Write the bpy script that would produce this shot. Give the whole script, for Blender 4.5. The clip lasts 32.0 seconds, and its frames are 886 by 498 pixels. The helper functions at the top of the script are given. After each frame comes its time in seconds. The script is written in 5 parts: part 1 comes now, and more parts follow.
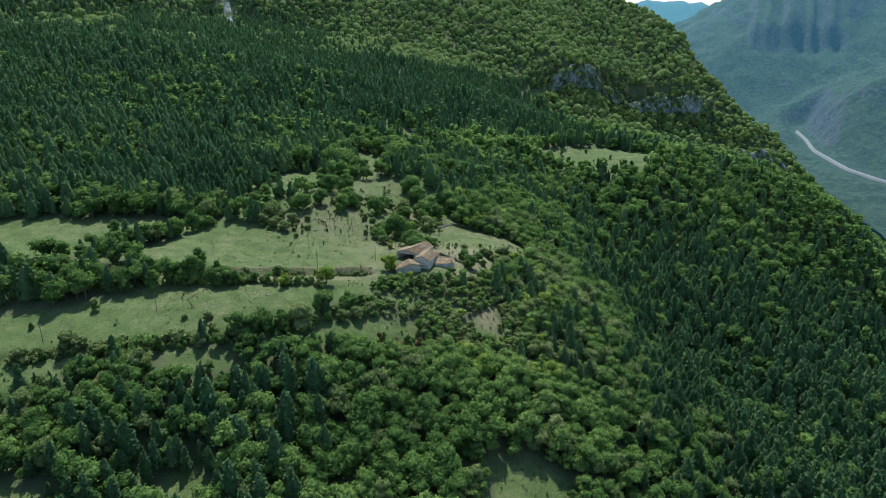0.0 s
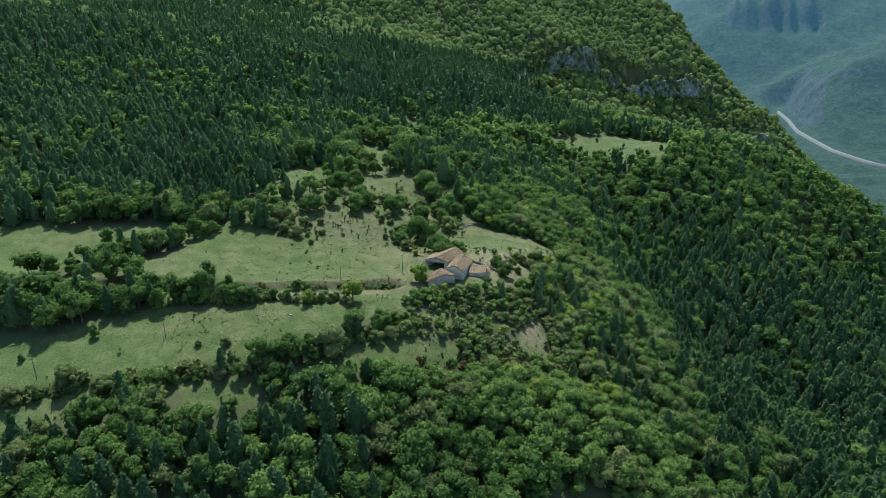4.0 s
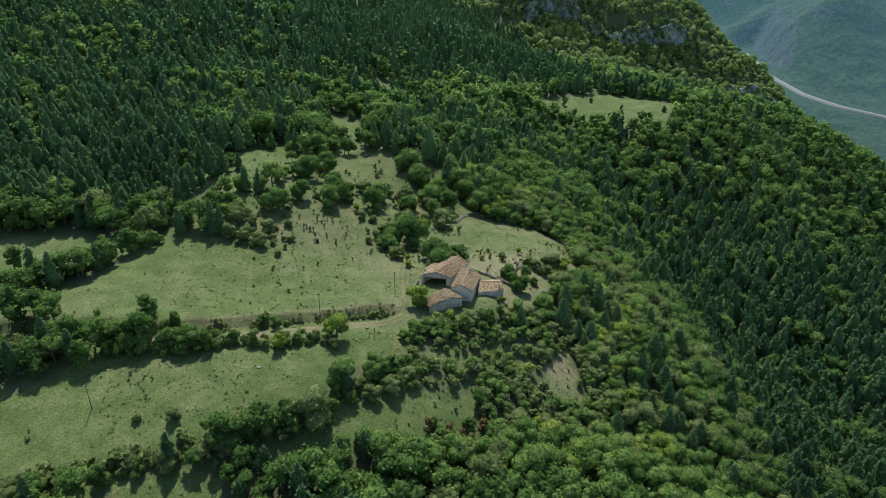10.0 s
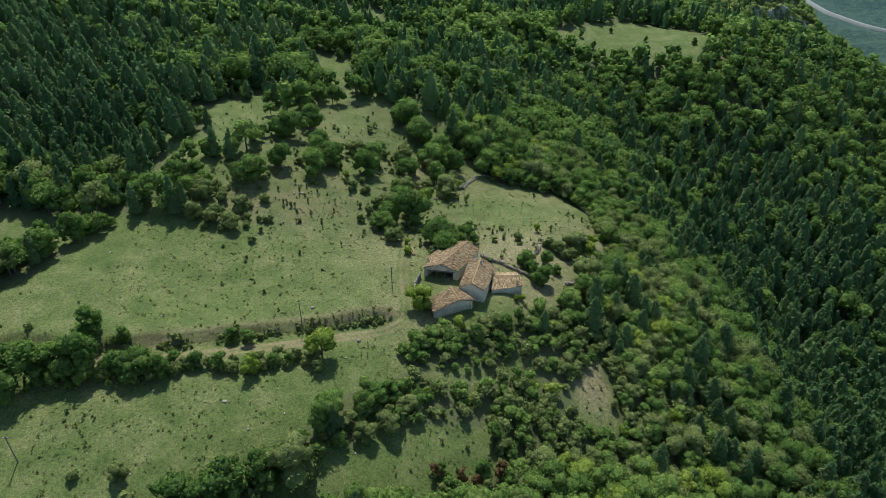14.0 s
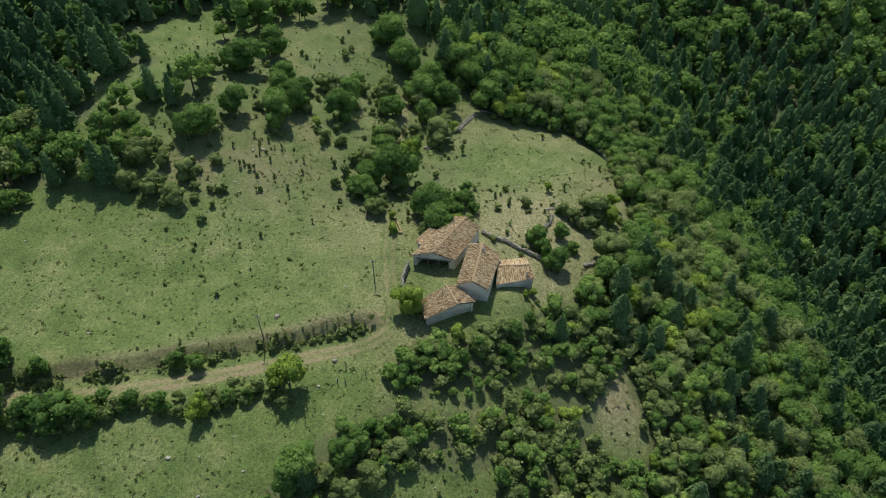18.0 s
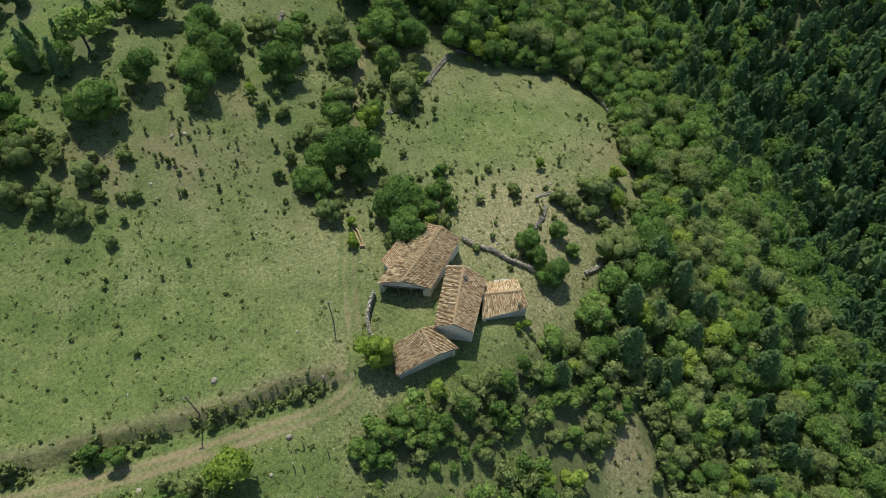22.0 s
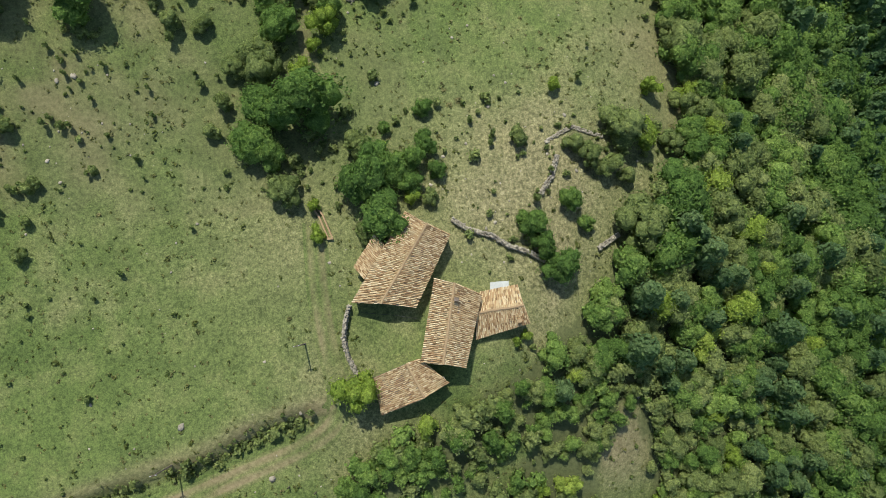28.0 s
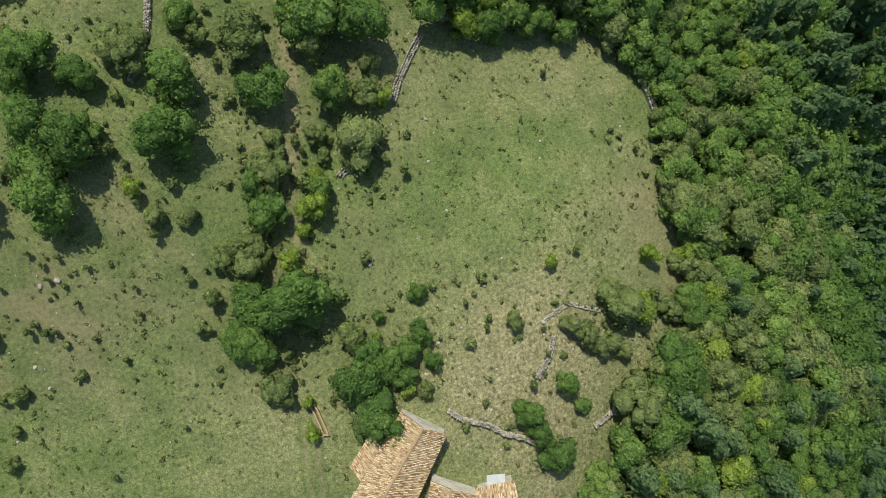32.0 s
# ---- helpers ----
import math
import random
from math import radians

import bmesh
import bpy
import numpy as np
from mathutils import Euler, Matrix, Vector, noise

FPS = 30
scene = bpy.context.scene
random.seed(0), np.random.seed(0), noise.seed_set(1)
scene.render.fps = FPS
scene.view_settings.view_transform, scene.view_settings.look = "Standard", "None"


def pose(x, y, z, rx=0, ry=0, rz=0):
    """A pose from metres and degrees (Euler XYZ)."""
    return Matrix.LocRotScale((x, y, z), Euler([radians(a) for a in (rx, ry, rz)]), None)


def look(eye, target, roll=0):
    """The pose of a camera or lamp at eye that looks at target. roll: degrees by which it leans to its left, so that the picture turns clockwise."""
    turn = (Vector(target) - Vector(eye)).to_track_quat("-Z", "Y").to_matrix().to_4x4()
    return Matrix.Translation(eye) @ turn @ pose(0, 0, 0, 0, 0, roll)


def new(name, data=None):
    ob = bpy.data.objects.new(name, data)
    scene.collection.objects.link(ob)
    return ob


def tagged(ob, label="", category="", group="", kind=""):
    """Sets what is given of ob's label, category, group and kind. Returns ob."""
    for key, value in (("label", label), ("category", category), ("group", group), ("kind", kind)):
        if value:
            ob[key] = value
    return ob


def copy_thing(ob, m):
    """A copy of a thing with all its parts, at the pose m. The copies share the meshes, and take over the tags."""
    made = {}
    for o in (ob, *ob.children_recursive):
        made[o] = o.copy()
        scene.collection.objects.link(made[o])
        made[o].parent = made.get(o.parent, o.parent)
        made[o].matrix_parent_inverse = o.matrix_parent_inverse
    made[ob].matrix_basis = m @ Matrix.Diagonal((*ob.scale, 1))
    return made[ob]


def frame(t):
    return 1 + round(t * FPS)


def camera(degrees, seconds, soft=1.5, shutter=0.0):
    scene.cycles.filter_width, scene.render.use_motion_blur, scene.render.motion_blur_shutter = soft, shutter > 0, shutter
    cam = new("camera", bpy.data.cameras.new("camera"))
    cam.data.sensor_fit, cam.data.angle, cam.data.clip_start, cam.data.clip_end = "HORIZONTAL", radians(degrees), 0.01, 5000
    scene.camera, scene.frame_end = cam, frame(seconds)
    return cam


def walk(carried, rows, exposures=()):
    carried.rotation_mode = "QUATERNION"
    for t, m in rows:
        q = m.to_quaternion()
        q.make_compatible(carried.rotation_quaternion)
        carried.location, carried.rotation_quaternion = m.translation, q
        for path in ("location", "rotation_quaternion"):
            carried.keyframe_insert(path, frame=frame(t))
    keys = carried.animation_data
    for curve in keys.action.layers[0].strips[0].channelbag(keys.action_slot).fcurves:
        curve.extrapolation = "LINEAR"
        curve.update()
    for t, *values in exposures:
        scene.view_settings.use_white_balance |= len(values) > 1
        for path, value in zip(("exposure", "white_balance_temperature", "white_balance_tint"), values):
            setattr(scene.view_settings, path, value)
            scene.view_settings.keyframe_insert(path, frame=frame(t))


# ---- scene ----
cam = camera(67.52, 32.0, soft=0.7)
# seconds, place in metres, then turn in degrees: pitch from straight down, lean, heading
PATH = [
    (0.0, -0.00, 0.00, 78.00, 70.36, -0.14, -0.61),
    (0.5, -2.46, 2.60, 78.08, 70.29, -0.15, -0.76),
    (1.0, -4.92, 5.22, 78.15, 70.23, -0.17, -0.84),
    (1.5, -7.34, 7.86, 78.24, 70.19, -0.20, -0.95),
    (2.0, -9.71, 10.56, 78.33, 70.17, -0.23, -1.08),
    (2.5, -12.01, 13.30, 78.44, 70.18, -0.22, -1.53),
    (4.5, -19.40, 25.66, 79.05, 67.93, -0.21, -3.40),
    (5.0, -20.61, 29.06, 79.18, 67.17, -0.18, -3.85),
    (5.5, -21.69, 32.53, 79.31, 66.41, -0.15, -4.31),
    (6.0, -22.65, 36.06, 79.44, 65.66, -0.14, -4.68),
    (6.5, -23.47, 39.68, 79.57, 64.98, -0.15, -5.03),
    (7.0, -24.16, 43.38, 79.70, 64.53, -0.17, -5.36),
    (7.5, -24.70, 47.15, 79.82, 64.39, -0.20, -5.67),
    (8.0, -25.12, 50.99, 79.92, 64.30, -0.20, -6.01),
    (8.5, -25.40, 54.88, 80.00, 64.23, -0.24, -6.48),
    (9.0, -25.56, 58.81, 80.04, 64.14, -0.23, -6.64),
    (9.5, -25.61, 62.75, 80.05, 64.06, -0.22, -6.68),
    (10.0, -25.55, 66.70, 80.03, 63.98, -0.19, -6.70),
    (10.5, -25.40, 70.66, 79.98, 63.72, -0.15, -6.77),
    (11.0, -25.19, 74.61, 79.92, 63.13, -0.12, -6.83),
    (11.5, -24.93, 78.56, 79.86, 62.48, -0.09, -6.83),
    (12.0, -24.63, 82.53, 79.80, 61.81, -0.04, -6.85),
    (12.5, -24.30, 86.53, 79.76, 60.95, -0.00, -6.85),
    (13.0, -23.95, 90.56, 79.74, 59.97, 0.00, -6.83),
    (13.5, -23.59, 94.61, 79.72, 58.69, 0.03, -6.85),
    (14.0, -23.21, 98.68, 79.70, 57.19, 0.05, -6.89),
    (14.5, -22.82, 102.74, 79.68, 55.68, 0.09, -6.96),
    (15.0, -22.41, 106.80, 79.66, 54.18, 0.06, -6.99),
    (15.5, -21.99, 110.86, 79.63, 52.74, 0.12, -7.12),
    (17.5, -19.84, 127.03, 79.50, 48.03, 0.30, -7.67),
    (18.0, -19.22, 131.04, 79.50, 46.87, 0.32, -7.88),
    (18.5, -18.58, 135.06, 79.49, 45.49, 0.30, -8.21),
    (19.0, -17.92, 139.09, 79.48, 44.03, 0.33, -8.79),
    (19.5, -17.23, 143.14, 79.46, 42.58, 0.31, -9.40),
    (20.0, -16.51, 147.19, 79.43, 41.10, 0.35, -9.81),
    (20.5, -15.77, 151.24, 79.40, 39.61, 0.37, -10.09),
    (21.0, -15.02, 155.28, 79.36, 38.13, 0.37, -10.36),
    (21.5, -14.26, 159.30, 79.33, 36.66, 0.35, -10.62),
    (22.0, -13.48, 163.31, 79.30, 35.07, 0.38, -10.93),
    (22.5, -12.68, 167.31, 79.27, 33.32, 0.36, -11.19),
    (23.0, -11.86, 171.29, 79.25, 31.41, 0.37, -11.41),
    (23.5, -11.03, 175.27, 79.22, 29.23, 0.38, -11.61),
    (24.0, -10.20, 179.25, 79.19, 27.05, 0.39, -11.75),
    (24.5, -9.36, 183.24, 79.15, 24.56, 0.37, -11.90),
    (25.0, -8.53, 187.22, 79.11, 21.80, 0.31, -11.95),
    (25.5, -7.69, 191.18, 79.07, 19.05, 0.27, -12.12),
    (27.5, -4.19, 206.52, 79.05, 8.03, 0.06, -12.25),
    (28.0, -3.43, 210.24, 79.06, 5.26, 0.00, -12.30),
    (28.5, -2.69, 213.95, 79.07, 2.49, -0.09, -12.34),
    (29.0, -1.94, 217.65, 79.08, -0.36, -0.20, -12.37),
    (29.5, -1.18, 221.33, 79.08, -0.54, -0.26, -12.49),
    (30.0, -0.40, 225.00, 79.10, -0.33, -0.32, -12.56),
    (30.5, 0.41, 228.68, 79.15, -0.12, -0.36, -12.69),
    (31.0, 1.24, 232.36, 79.22, 0.04, -0.38, -12.76),
    (31.5, 2.09, 236.05, 79.29, 0.24, -0.42, -12.79),
    (32.0, 2.94, 239.74, 79.36, 0.52, -0.48, -12.72),
]
# the picture warms and settles as the camera tips down
EXPOSURES = [(0, 0.44, 5620, 12), (9, 0.34, 5950, 12), (19, 0.28, 6400, 9), (28, 0.40, 6540, 9), (32, 0.42, 6570, 10)]
walk(cam, [(t, pose(x, y, z, rx, ry, rz)) for t, x, y, z, rx, ry, rz in PATH], EXPOSURES)

# ---- light ----
SUN_HIGH, SUN_AZ = 57.0, -1.0          # degrees above the horizon; degrees east of the flight's far end
world = bpy.data.worlds.new("sky")
scene.world = world
world.use_nodes = True
sky = world.node_tree.nodes.new("ShaderNodeTexSky")
sky.sky_type, sky.sun_disc = "NISHITA", False
sky.sun_elevation, sky.sun_rotation = radians(SUN_HIGH), radians(SUN_AZ)
sky.altitude, sky.dust_density = 900, 1.5
world.node_tree.links.new(sky.outputs[0], world.node_tree.nodes["Background"].inputs[0])
world.node_tree.nodes["Background"].inputs[1].default_value = 0.125
sun = new("sun", bpy.data.lights.new("sun", "SUN"))
sun.data.energy, sun.data.angle, sun.data.color = 3.8, radians(0.6), (1.0, 0.95, 0.87)
sun.matrix_world = look((0, 0, 0), (-math.sin(radians(SUN_AZ)) * math.cos(radians(SUN_HIGH)), -math.cos(radians(SUN_AZ)) * math.cos(radians(SUN_HIGH)), -math.sin(radians(SUN_HIGH))))

# ---- the lie of the land ----
def vnoise(x, y, seed=0):
    """Smooth value noise between -1 and 1 on a unit lattice."""
    xi, yi = np.floor(x), np.floor(y)
    fx, fy = x - xi, y - yi
    fx, fy = fx * fx * (3 - 2 * fx), fy * fy * (3 - 2 * fy)

    def corner(a, b):
        v = np.sin(a * 127.1 + b * 311.7 + seed * 74.7) * 43758.5453
        return 2 * (v - np.floor(v)) - 1
    top = corner(xi, yi) * (1 - fx) + corner(xi + 1, yi) * fx
    low = corner(xi, yi + 1) * (1 - fx) + corner(xi + 1, yi + 1) * fx
    return top * (1 - fy) + low * fy


def fractal(x, y, size, octaves=3, seed=0):
    total, weight = 0.0, 1.0
    for k in range(octaves):
        total = total + weight * vnoise(x / size, y / size, seed + k)
        size, weight = size / 2.1, weight / 2
    return total


def bell(x, y, cx, cy, wide, high):
    return high * np.exp(-((x - cx) ** 2 + (y - cy) ** 2) / (2 * wide * wide))


def step(v, a, b):
    u = np.clip((v - a) / (b - a), 0, 1)
    return u * u * (3 - 2 * u)


def crest(x, y, points, slope):
    """Height of a mountain whose crest runs along points and whose flanks fall with that slope."""
    best = np.full(np.shape(x), -1e9)
    for (ax, ay, az), (bx, by, bz) in zip(points, points[1:]):
        dx, dy = bx - ax, by - ay
        u = np.clip(((x - ax) * dx + (y - ay) * dy) / (dx * dx + dy * dy), 0, 1)
        away = np.hypot(x - ax - u * dx, y - ay - u * dy)
        best = np.maximum(best, az + u * (bz - az) - slope * away)
    return best


def knolls(x, y):
    """Swells and hollows of the spur that carries the farm."""
    z = 0 * x
    z = z + bell(x, y, 120, 240, 28, -13.8)
    z = z + bell(x, y, 220, 380, 50, 40.2)
    z = z + bell(x, y, 0, 220, 28, 6.7)
    z = z + bell(x, y, -40, 180, 28, 11.1)
    z = z + bell(x, y, 120, 100, 50, -20.7)
    z = z + bell(x, y, -60, 260, 28, 7.9)
    z = z + bell(x, y, 260, 340, 28, 12.9)
    z = z + bell(x, y, 100, 540, 50, -25.6)
    z = z + bell(x, y, 80, 300, 28, -12.1)
    z = z + bell(x, y, 0, 60, 28, -11.7)
    z = z + bell(x, y, 20, 380, 50, -6.2)
    z = z + bell(x, y, -100, 180, 28, 5.4)
    z = z + bell(x, y, 20, 180, 28, 5.6)
    z = z + bell(x, y, 140, 360, 28, 11.6)
    z = z + bell(x, y, 240, 240, 28, 13.6)
    z = z + bell(x, y, -80, 440, 28, 4.1)
    z = z + bell(x, y, 40, 220, 28, 8.3)
    z = z + bell(x, y, 200, 520, 28, 9.4)
    z = z + bell(x, y, 80, 220, 28, -12.5)
    z = z + bell(x, y, 260, 400, 28, 10.4)
    z = z + bell(x, y, 140, 200, 28, -11.9)
    z = z + bell(x, y, 0, 320, 28, 6.1)
    z = z + bell(x, y, -40, 500, 28, -8.2)
    z = z + bell(x, y, 100, 160, 28, 4.8)
    z = z + bell(x, y, 260, 340, 50, 22.8)
    z = z + bell(x, y, -160, 380, 28, -3.5)
    z = z + bell(x, y, 2, 204, 5, 1.3)
    z = z + bell(x, y, -8, 200, 5, 0.4)
    z = z + bell(x, y, -62, 198, 22, 0.3)
    z = z + bell(x, y, -2, 210, 12, 0.1)
    z = z + bell(x, y, -50, 198, 12, -0.4)
    z = z + bell(x, y, -20, 380, 30, 1.9)
    z = z + bell(x, y, -38, 258, 12, 1.4)
    z = z + bell(x, y, 124, 382, 30, 1.4)
    z = z + bell(x, y, -74, 150, 12, 1.7)
    z = z + bell(x, y, -2, 246, 12, -1.1)
    z = z + bell(x, y, -86, 210, 12, 0.8)
    z = z + bell(x, y, -14, 210, 22, 0.6)
    z = z + bell(x, y, -50, 222, 12, 1.0)
    z = z + bell(x, y, -74, 198, 22, 0.6)
    z = z + bell(x, y, -50, 186, 12, 0.8)
    z = z + bell(x, y, -2, 198, 12, 0.9)
    z = z + bell(x, y, 22, 270, 12, -0.8)
    z = z + bell(x, y, -86, 210, 22, 0.9)
    z = z + bell(x, y, -74, 150, 22, 0.9)
    z = z + bell(x, y, -14, 222, 12, 0.5)
    z = z + bell(x, y, 34, 246, 12, 0.4)
    z = z + bell(x, y, 22, 210, 12, -0.7)
    z = z + bell(x, y, -86, 222, 22, 1.0)
    z = z + bell(x, y, -62, 210, 12, -0.5)
    return z


# main mountain: its spur comes down to the gorge on the east
SPUR = [(-900, 800, 470), (-300, 1000, 330), (40, 880, 215), (142, 787, 125), (205, 743, 84), (244, 699, 47), (273, 645, 10), (288, 622, -14), (310, 592, -43), (330, 574, -66), (420, 540, -130)]
FAR_HILL = [(1500, 1500, 60), (1050, 1420, 20), (834, 1246, -56), (790, 1290, -96), (745, 1420, -140)]
FAR_RANGE = [(600, 2250, -60), (751, 2174, 17), (886, 2122, 97), (930, 2105, 150), (1075, 2033, 230), (1300, 1950, 260), (1900, 1700, 320)]
LAST_RANGE = [(900, 4220, 20), (1101, 4157, 88), (1220, 4123, 138), (1428, 4056, 147), (1600, 3991, 134), (1685, 3956, 104), (2400, 3700, 60)]


ROAD = [(800, 1465), (744, 1360), (710, 1257), (671, 1161), (657, 1090), (641, 1006), (648, 924), (690, 840)]


SCREE = [(-205, 690), (-197, 668), (-188, 646), (-180, 626), (-166, 600)]
CLIFF_LINE = [(70, 580), (112, 601), (156, 618), (188, 620), (225, 622), (262, 629)]
BANK = [(-140, 203), (-100, 199), (-72, 196.5), (-56, 196.8), (-44, 198.4), (-34, 199.6), (-29, 200.8), (-24, 201.7), (-19, 202)]
LOW_BANK = [(-130, 152), (-114, 154.5), (-97, 158), (-73, 161.5), (-56, 165), (-38, 170.5), (-21, 184)]


def land(x, y):
    x, y = np.asarray(x, float), np.asarray(y, float)
    cx, cy = np.clip(x, -260, 320), np.clip(y, 20, 470)
    z = -8.59 + -0.119 * cx + 0.154 * (cy - 220)
    z = z - 6 - 150 / (1 + np.exp(-(cx - 225 - 0.1 * (cy - 300)) / 45))
    z = z + 0.10 * np.clip(y - 420, 0, 180) / (1 + np.exp((cx - 150) / 60))
    z = z + knolls(x, y)
    east = step(x, 290, 420)
    z = z * (1 - east) + (-168 + 6 * fractal(x, y, 160, 2, 5)) * east
    behind = step(y, 60, -60)
    z = z - 25 * behind
    rough = fractal(x, y, 90, 4, 9)
    for line, slope in ((SPUR, 0.72), (FAR_HILL, 0.5), (FAR_RANGE, 0.62), (LAST_RANGE, 0.5)):
        m = crest(x, y, line, slope)
        if line is SPUR:
            m = m - 35 * step((x - 290) * 0.87 + (y - 615) * 0.48, 5, 60)
        m = m + (9 * rough if line is SPUR else 22 * fractal(x, y, 260, 4, 3)) * step(m, -170, -60) * step(y, 430, 560)
        z = np.logaddexp(z / 6, np.maximum(m, -400) / 6) * 6
    # the valley road lies on a bench cut along the foot of the hills
    rx, ry = zip(*ROAD[::-1])
    bench = (1 - step(np.abs(x - np.interp(y, ry, rx)), 9, 60)) * step(y, 830, 880) * (1 - step(y, 1440, 1500))
    z = z * (1 - bench) - 153 * bench
    # a rock step runs along the flank under the spur
    over = y - np.interp(x, *zip(*CLIFF_LINE)) - 1.5 * fractal(x, y, 30, 2, 12)
    z = z + 20 * step(over, 9, 17) * np.exp(-np.maximum(over, 0) / 90) * step(x, 84, 108) * (1 - step(x, 238, 256))
    # terraces: low steps along the old field walls
    for line, rise, soft in ((BANK, 1.3, 0.3), (LOW_BANK, 0.8, 0.6)):
        xs, ys = zip(*line)
        over = y - np.interp(x, xs, ys) - 0.7 * fractal(x, y, 4, 2, 8)
        z = z + rise * over / (np.abs(over) + soft) * np.exp(-np.abs(over) / 8) * step(x, xs[0] - 6, xs[0] + 6) * (1 - step(x, xs[-1] - 4, xs[-1] + 2))
    wave = fractal(x, y, 14, 3, 1)
    return z + 0.22 * wave + 0.05 * fractal(x, y, 2.5, 2, 2)


# ---- materials ----
def material(name, rough=0.85):
    mat = bpy.data.materials.new(name)
    mat.use_nodes = True
    nodes, links = mat.node_tree.nodes, mat.node_tree.links
    bsdf = nodes["Principled BSDF"]
    bsdf.inputs["Roughness"].default_value = rough
    bsdf.inputs["Specular IOR Level"].default_value = 0.2

    def node(kind, out=0, **values):
        n = nodes.new(kind)
        for key, value in values.items():
            n.inputs[key.replace("_", " ")].default_value = value
        return n
    return mat, node, links, bsdf


def ramp(node, links, source, stops):
    r = node("ShaderNodeValToRGB")
    while len(r.color_ramp.elements) < len(stops):
        r.color_ramp.elements.new(0.5)
    for e, (at, colour) in zip(r.color_ramp.elements, stops):
        e.position, e.color = at, (*colour, 1)
    links.new(source, r.inputs[0])
    return r.outputs[0]


def noise_of(node, links, scale, detail=4, rough=0.6, space="Object"):
    tc = node("ShaderNodeTexCoord")
    n = node("ShaderNodeTexNoise", Scale=scale, Detail=detail, Roughness=rough)
    links.new(tc.outputs[space], n.inputs["Vector"])
    return n.outputs["Fac"]


def blend(node, links, fac, a, b, mode="MIX"):
    m = node("ShaderNodeMix")
    m.data_type, m.blend_type = "RGBA", mode
    for sock, v in ((m.inputs[0], fac), (m.inputs[6], a), (m.inputs[7], b)):
        if isinstance(v, (int, float)):
            sock.default_value = v
        elif isinstance(v, tuple):
            sock.default_value = (*v, 1)
        else:
            links.new(v, sock)
    return m.outputs[2]


def math_of(node, links, op, a, b=0.0):
    m = node("ShaderNodeMath")
    m.operation = op
    for sock, v in zip(m.inputs, (a, b)):
        if isinstance(v, (int, float)):
            sock.default_value = v
        else:
            links.new(v, sock)
    return m.outputs[0]


def bump(node, links, bsdf, height, strength, distance):
    b = node("ShaderNodeBump", Strength=strength, Distance=distance)
    links.new(height, b.inputs["Height"])
    links.new(b.outputs[0], bsdf.inputs["Normal"])


def attribute(node, name):
    a = node("ShaderNodeAttribute")
    a.attribute_name = name
    return a.outputs["Fac"]


def foliage(name, dark, mid, light, through_colour):
    """Leaves: a tint set for each tree, its leaves' variation, and some light let through."""
    mat, node, links, bsdf = material(name, 0.85)
    bsdf.inputs["Specular IOR Level"].default_value = 0.05
    geo = node("ShaderNodeNewGeometry")
    info = node("ShaderNodeObjectInfo")
    own = math_of(node, links, "ADD", attribute(node, "tint"), math_of(node, links, "MULTIPLY", info.outputs["Random"], 0.3))
    leaf = math_of(node, links, "MULTIPLY", geo.outputs["Random Per Island"], 0.42)
    fac = math_of(node, links, "ADD", math_of(node, links, "MULTIPLY", own, 0.74), leaf)
    col = ramp(node, links, fac, [(0.0, dark), (0.5, mid), (1.0, light)])
    fine, clump = node("ShaderNodeTexNoise", Scale=4.6, Detail=3, Roughness=0.8), node("ShaderNodeTexNoise", Scale=1.5, Detail=3, Roughness=0.7)
    for n in (fine, clump):
        links.new(geo.outputs["Position"], n.inputs["Vector"])
    col = blend(node, links, 1.0, col, ramp(node, links, fine.outputs["Fac"], [(0.34, (0.52, 0.54, 0.56)), (0.5, (1.0, 1.0, 1.0)), (0.66, (1.7, 1.62, 1.5))]), "MULTIPLY")
    col = blend(node, links, 1.0, col, ramp(node, links, clump.outputs["Fac"], [(0.36, (0.74, 0.78, 0.82)), (0.64, (1.28, 1.24, 1.15))]), "MULTIPLY")
    bump(node, links, bsdf, math_of(node, links, "ADD", math_of(node, links, "MULTIPLY", fine.outputs["Fac"], 0.35), clump.outputs["Fac"]), 1.0, 0.5)
    links.new(col, bsdf.inputs["Base Color"])
    trans = node("ShaderNodeBsdfTranslucent")
    links.new(blend(node, links, 0.5, col, through_colour), trans.inputs[0])
    mix = node("ShaderNodeMixShader")
    mix.inputs[0].default_value = 0.45
    links.new(bsdf.outputs[0], mix.inputs[1])
    links.new(trans.outputs[0], mix.inputs[2])
    out = mat.node_tree.nodes["Material Output"]
    links.new(mix.outputs[0], out.inputs[0])
    return mat


def plain(name, a, b, scale, rough=0.85, relief=0.3, depth=0.02):
    mat, node, links, bsdf = material(name, rough)
    big, fine = noise_of(node, links, scale, 5), noise_of(node, links, scale * 9, 3)
    fac = math_of(node, links, "ADD", math_of(node, links, "MULTIPLY", big, 0.6), math_of(node, links, "MULTIPLY", fine, 0.4))
    links.new(ramp(node, links, fac, [(0.3, a), (0.7, b)]), bsdf.inputs["Base Color"])
    bump(node, links, bsdf, fine, relief, depth)
    return mat


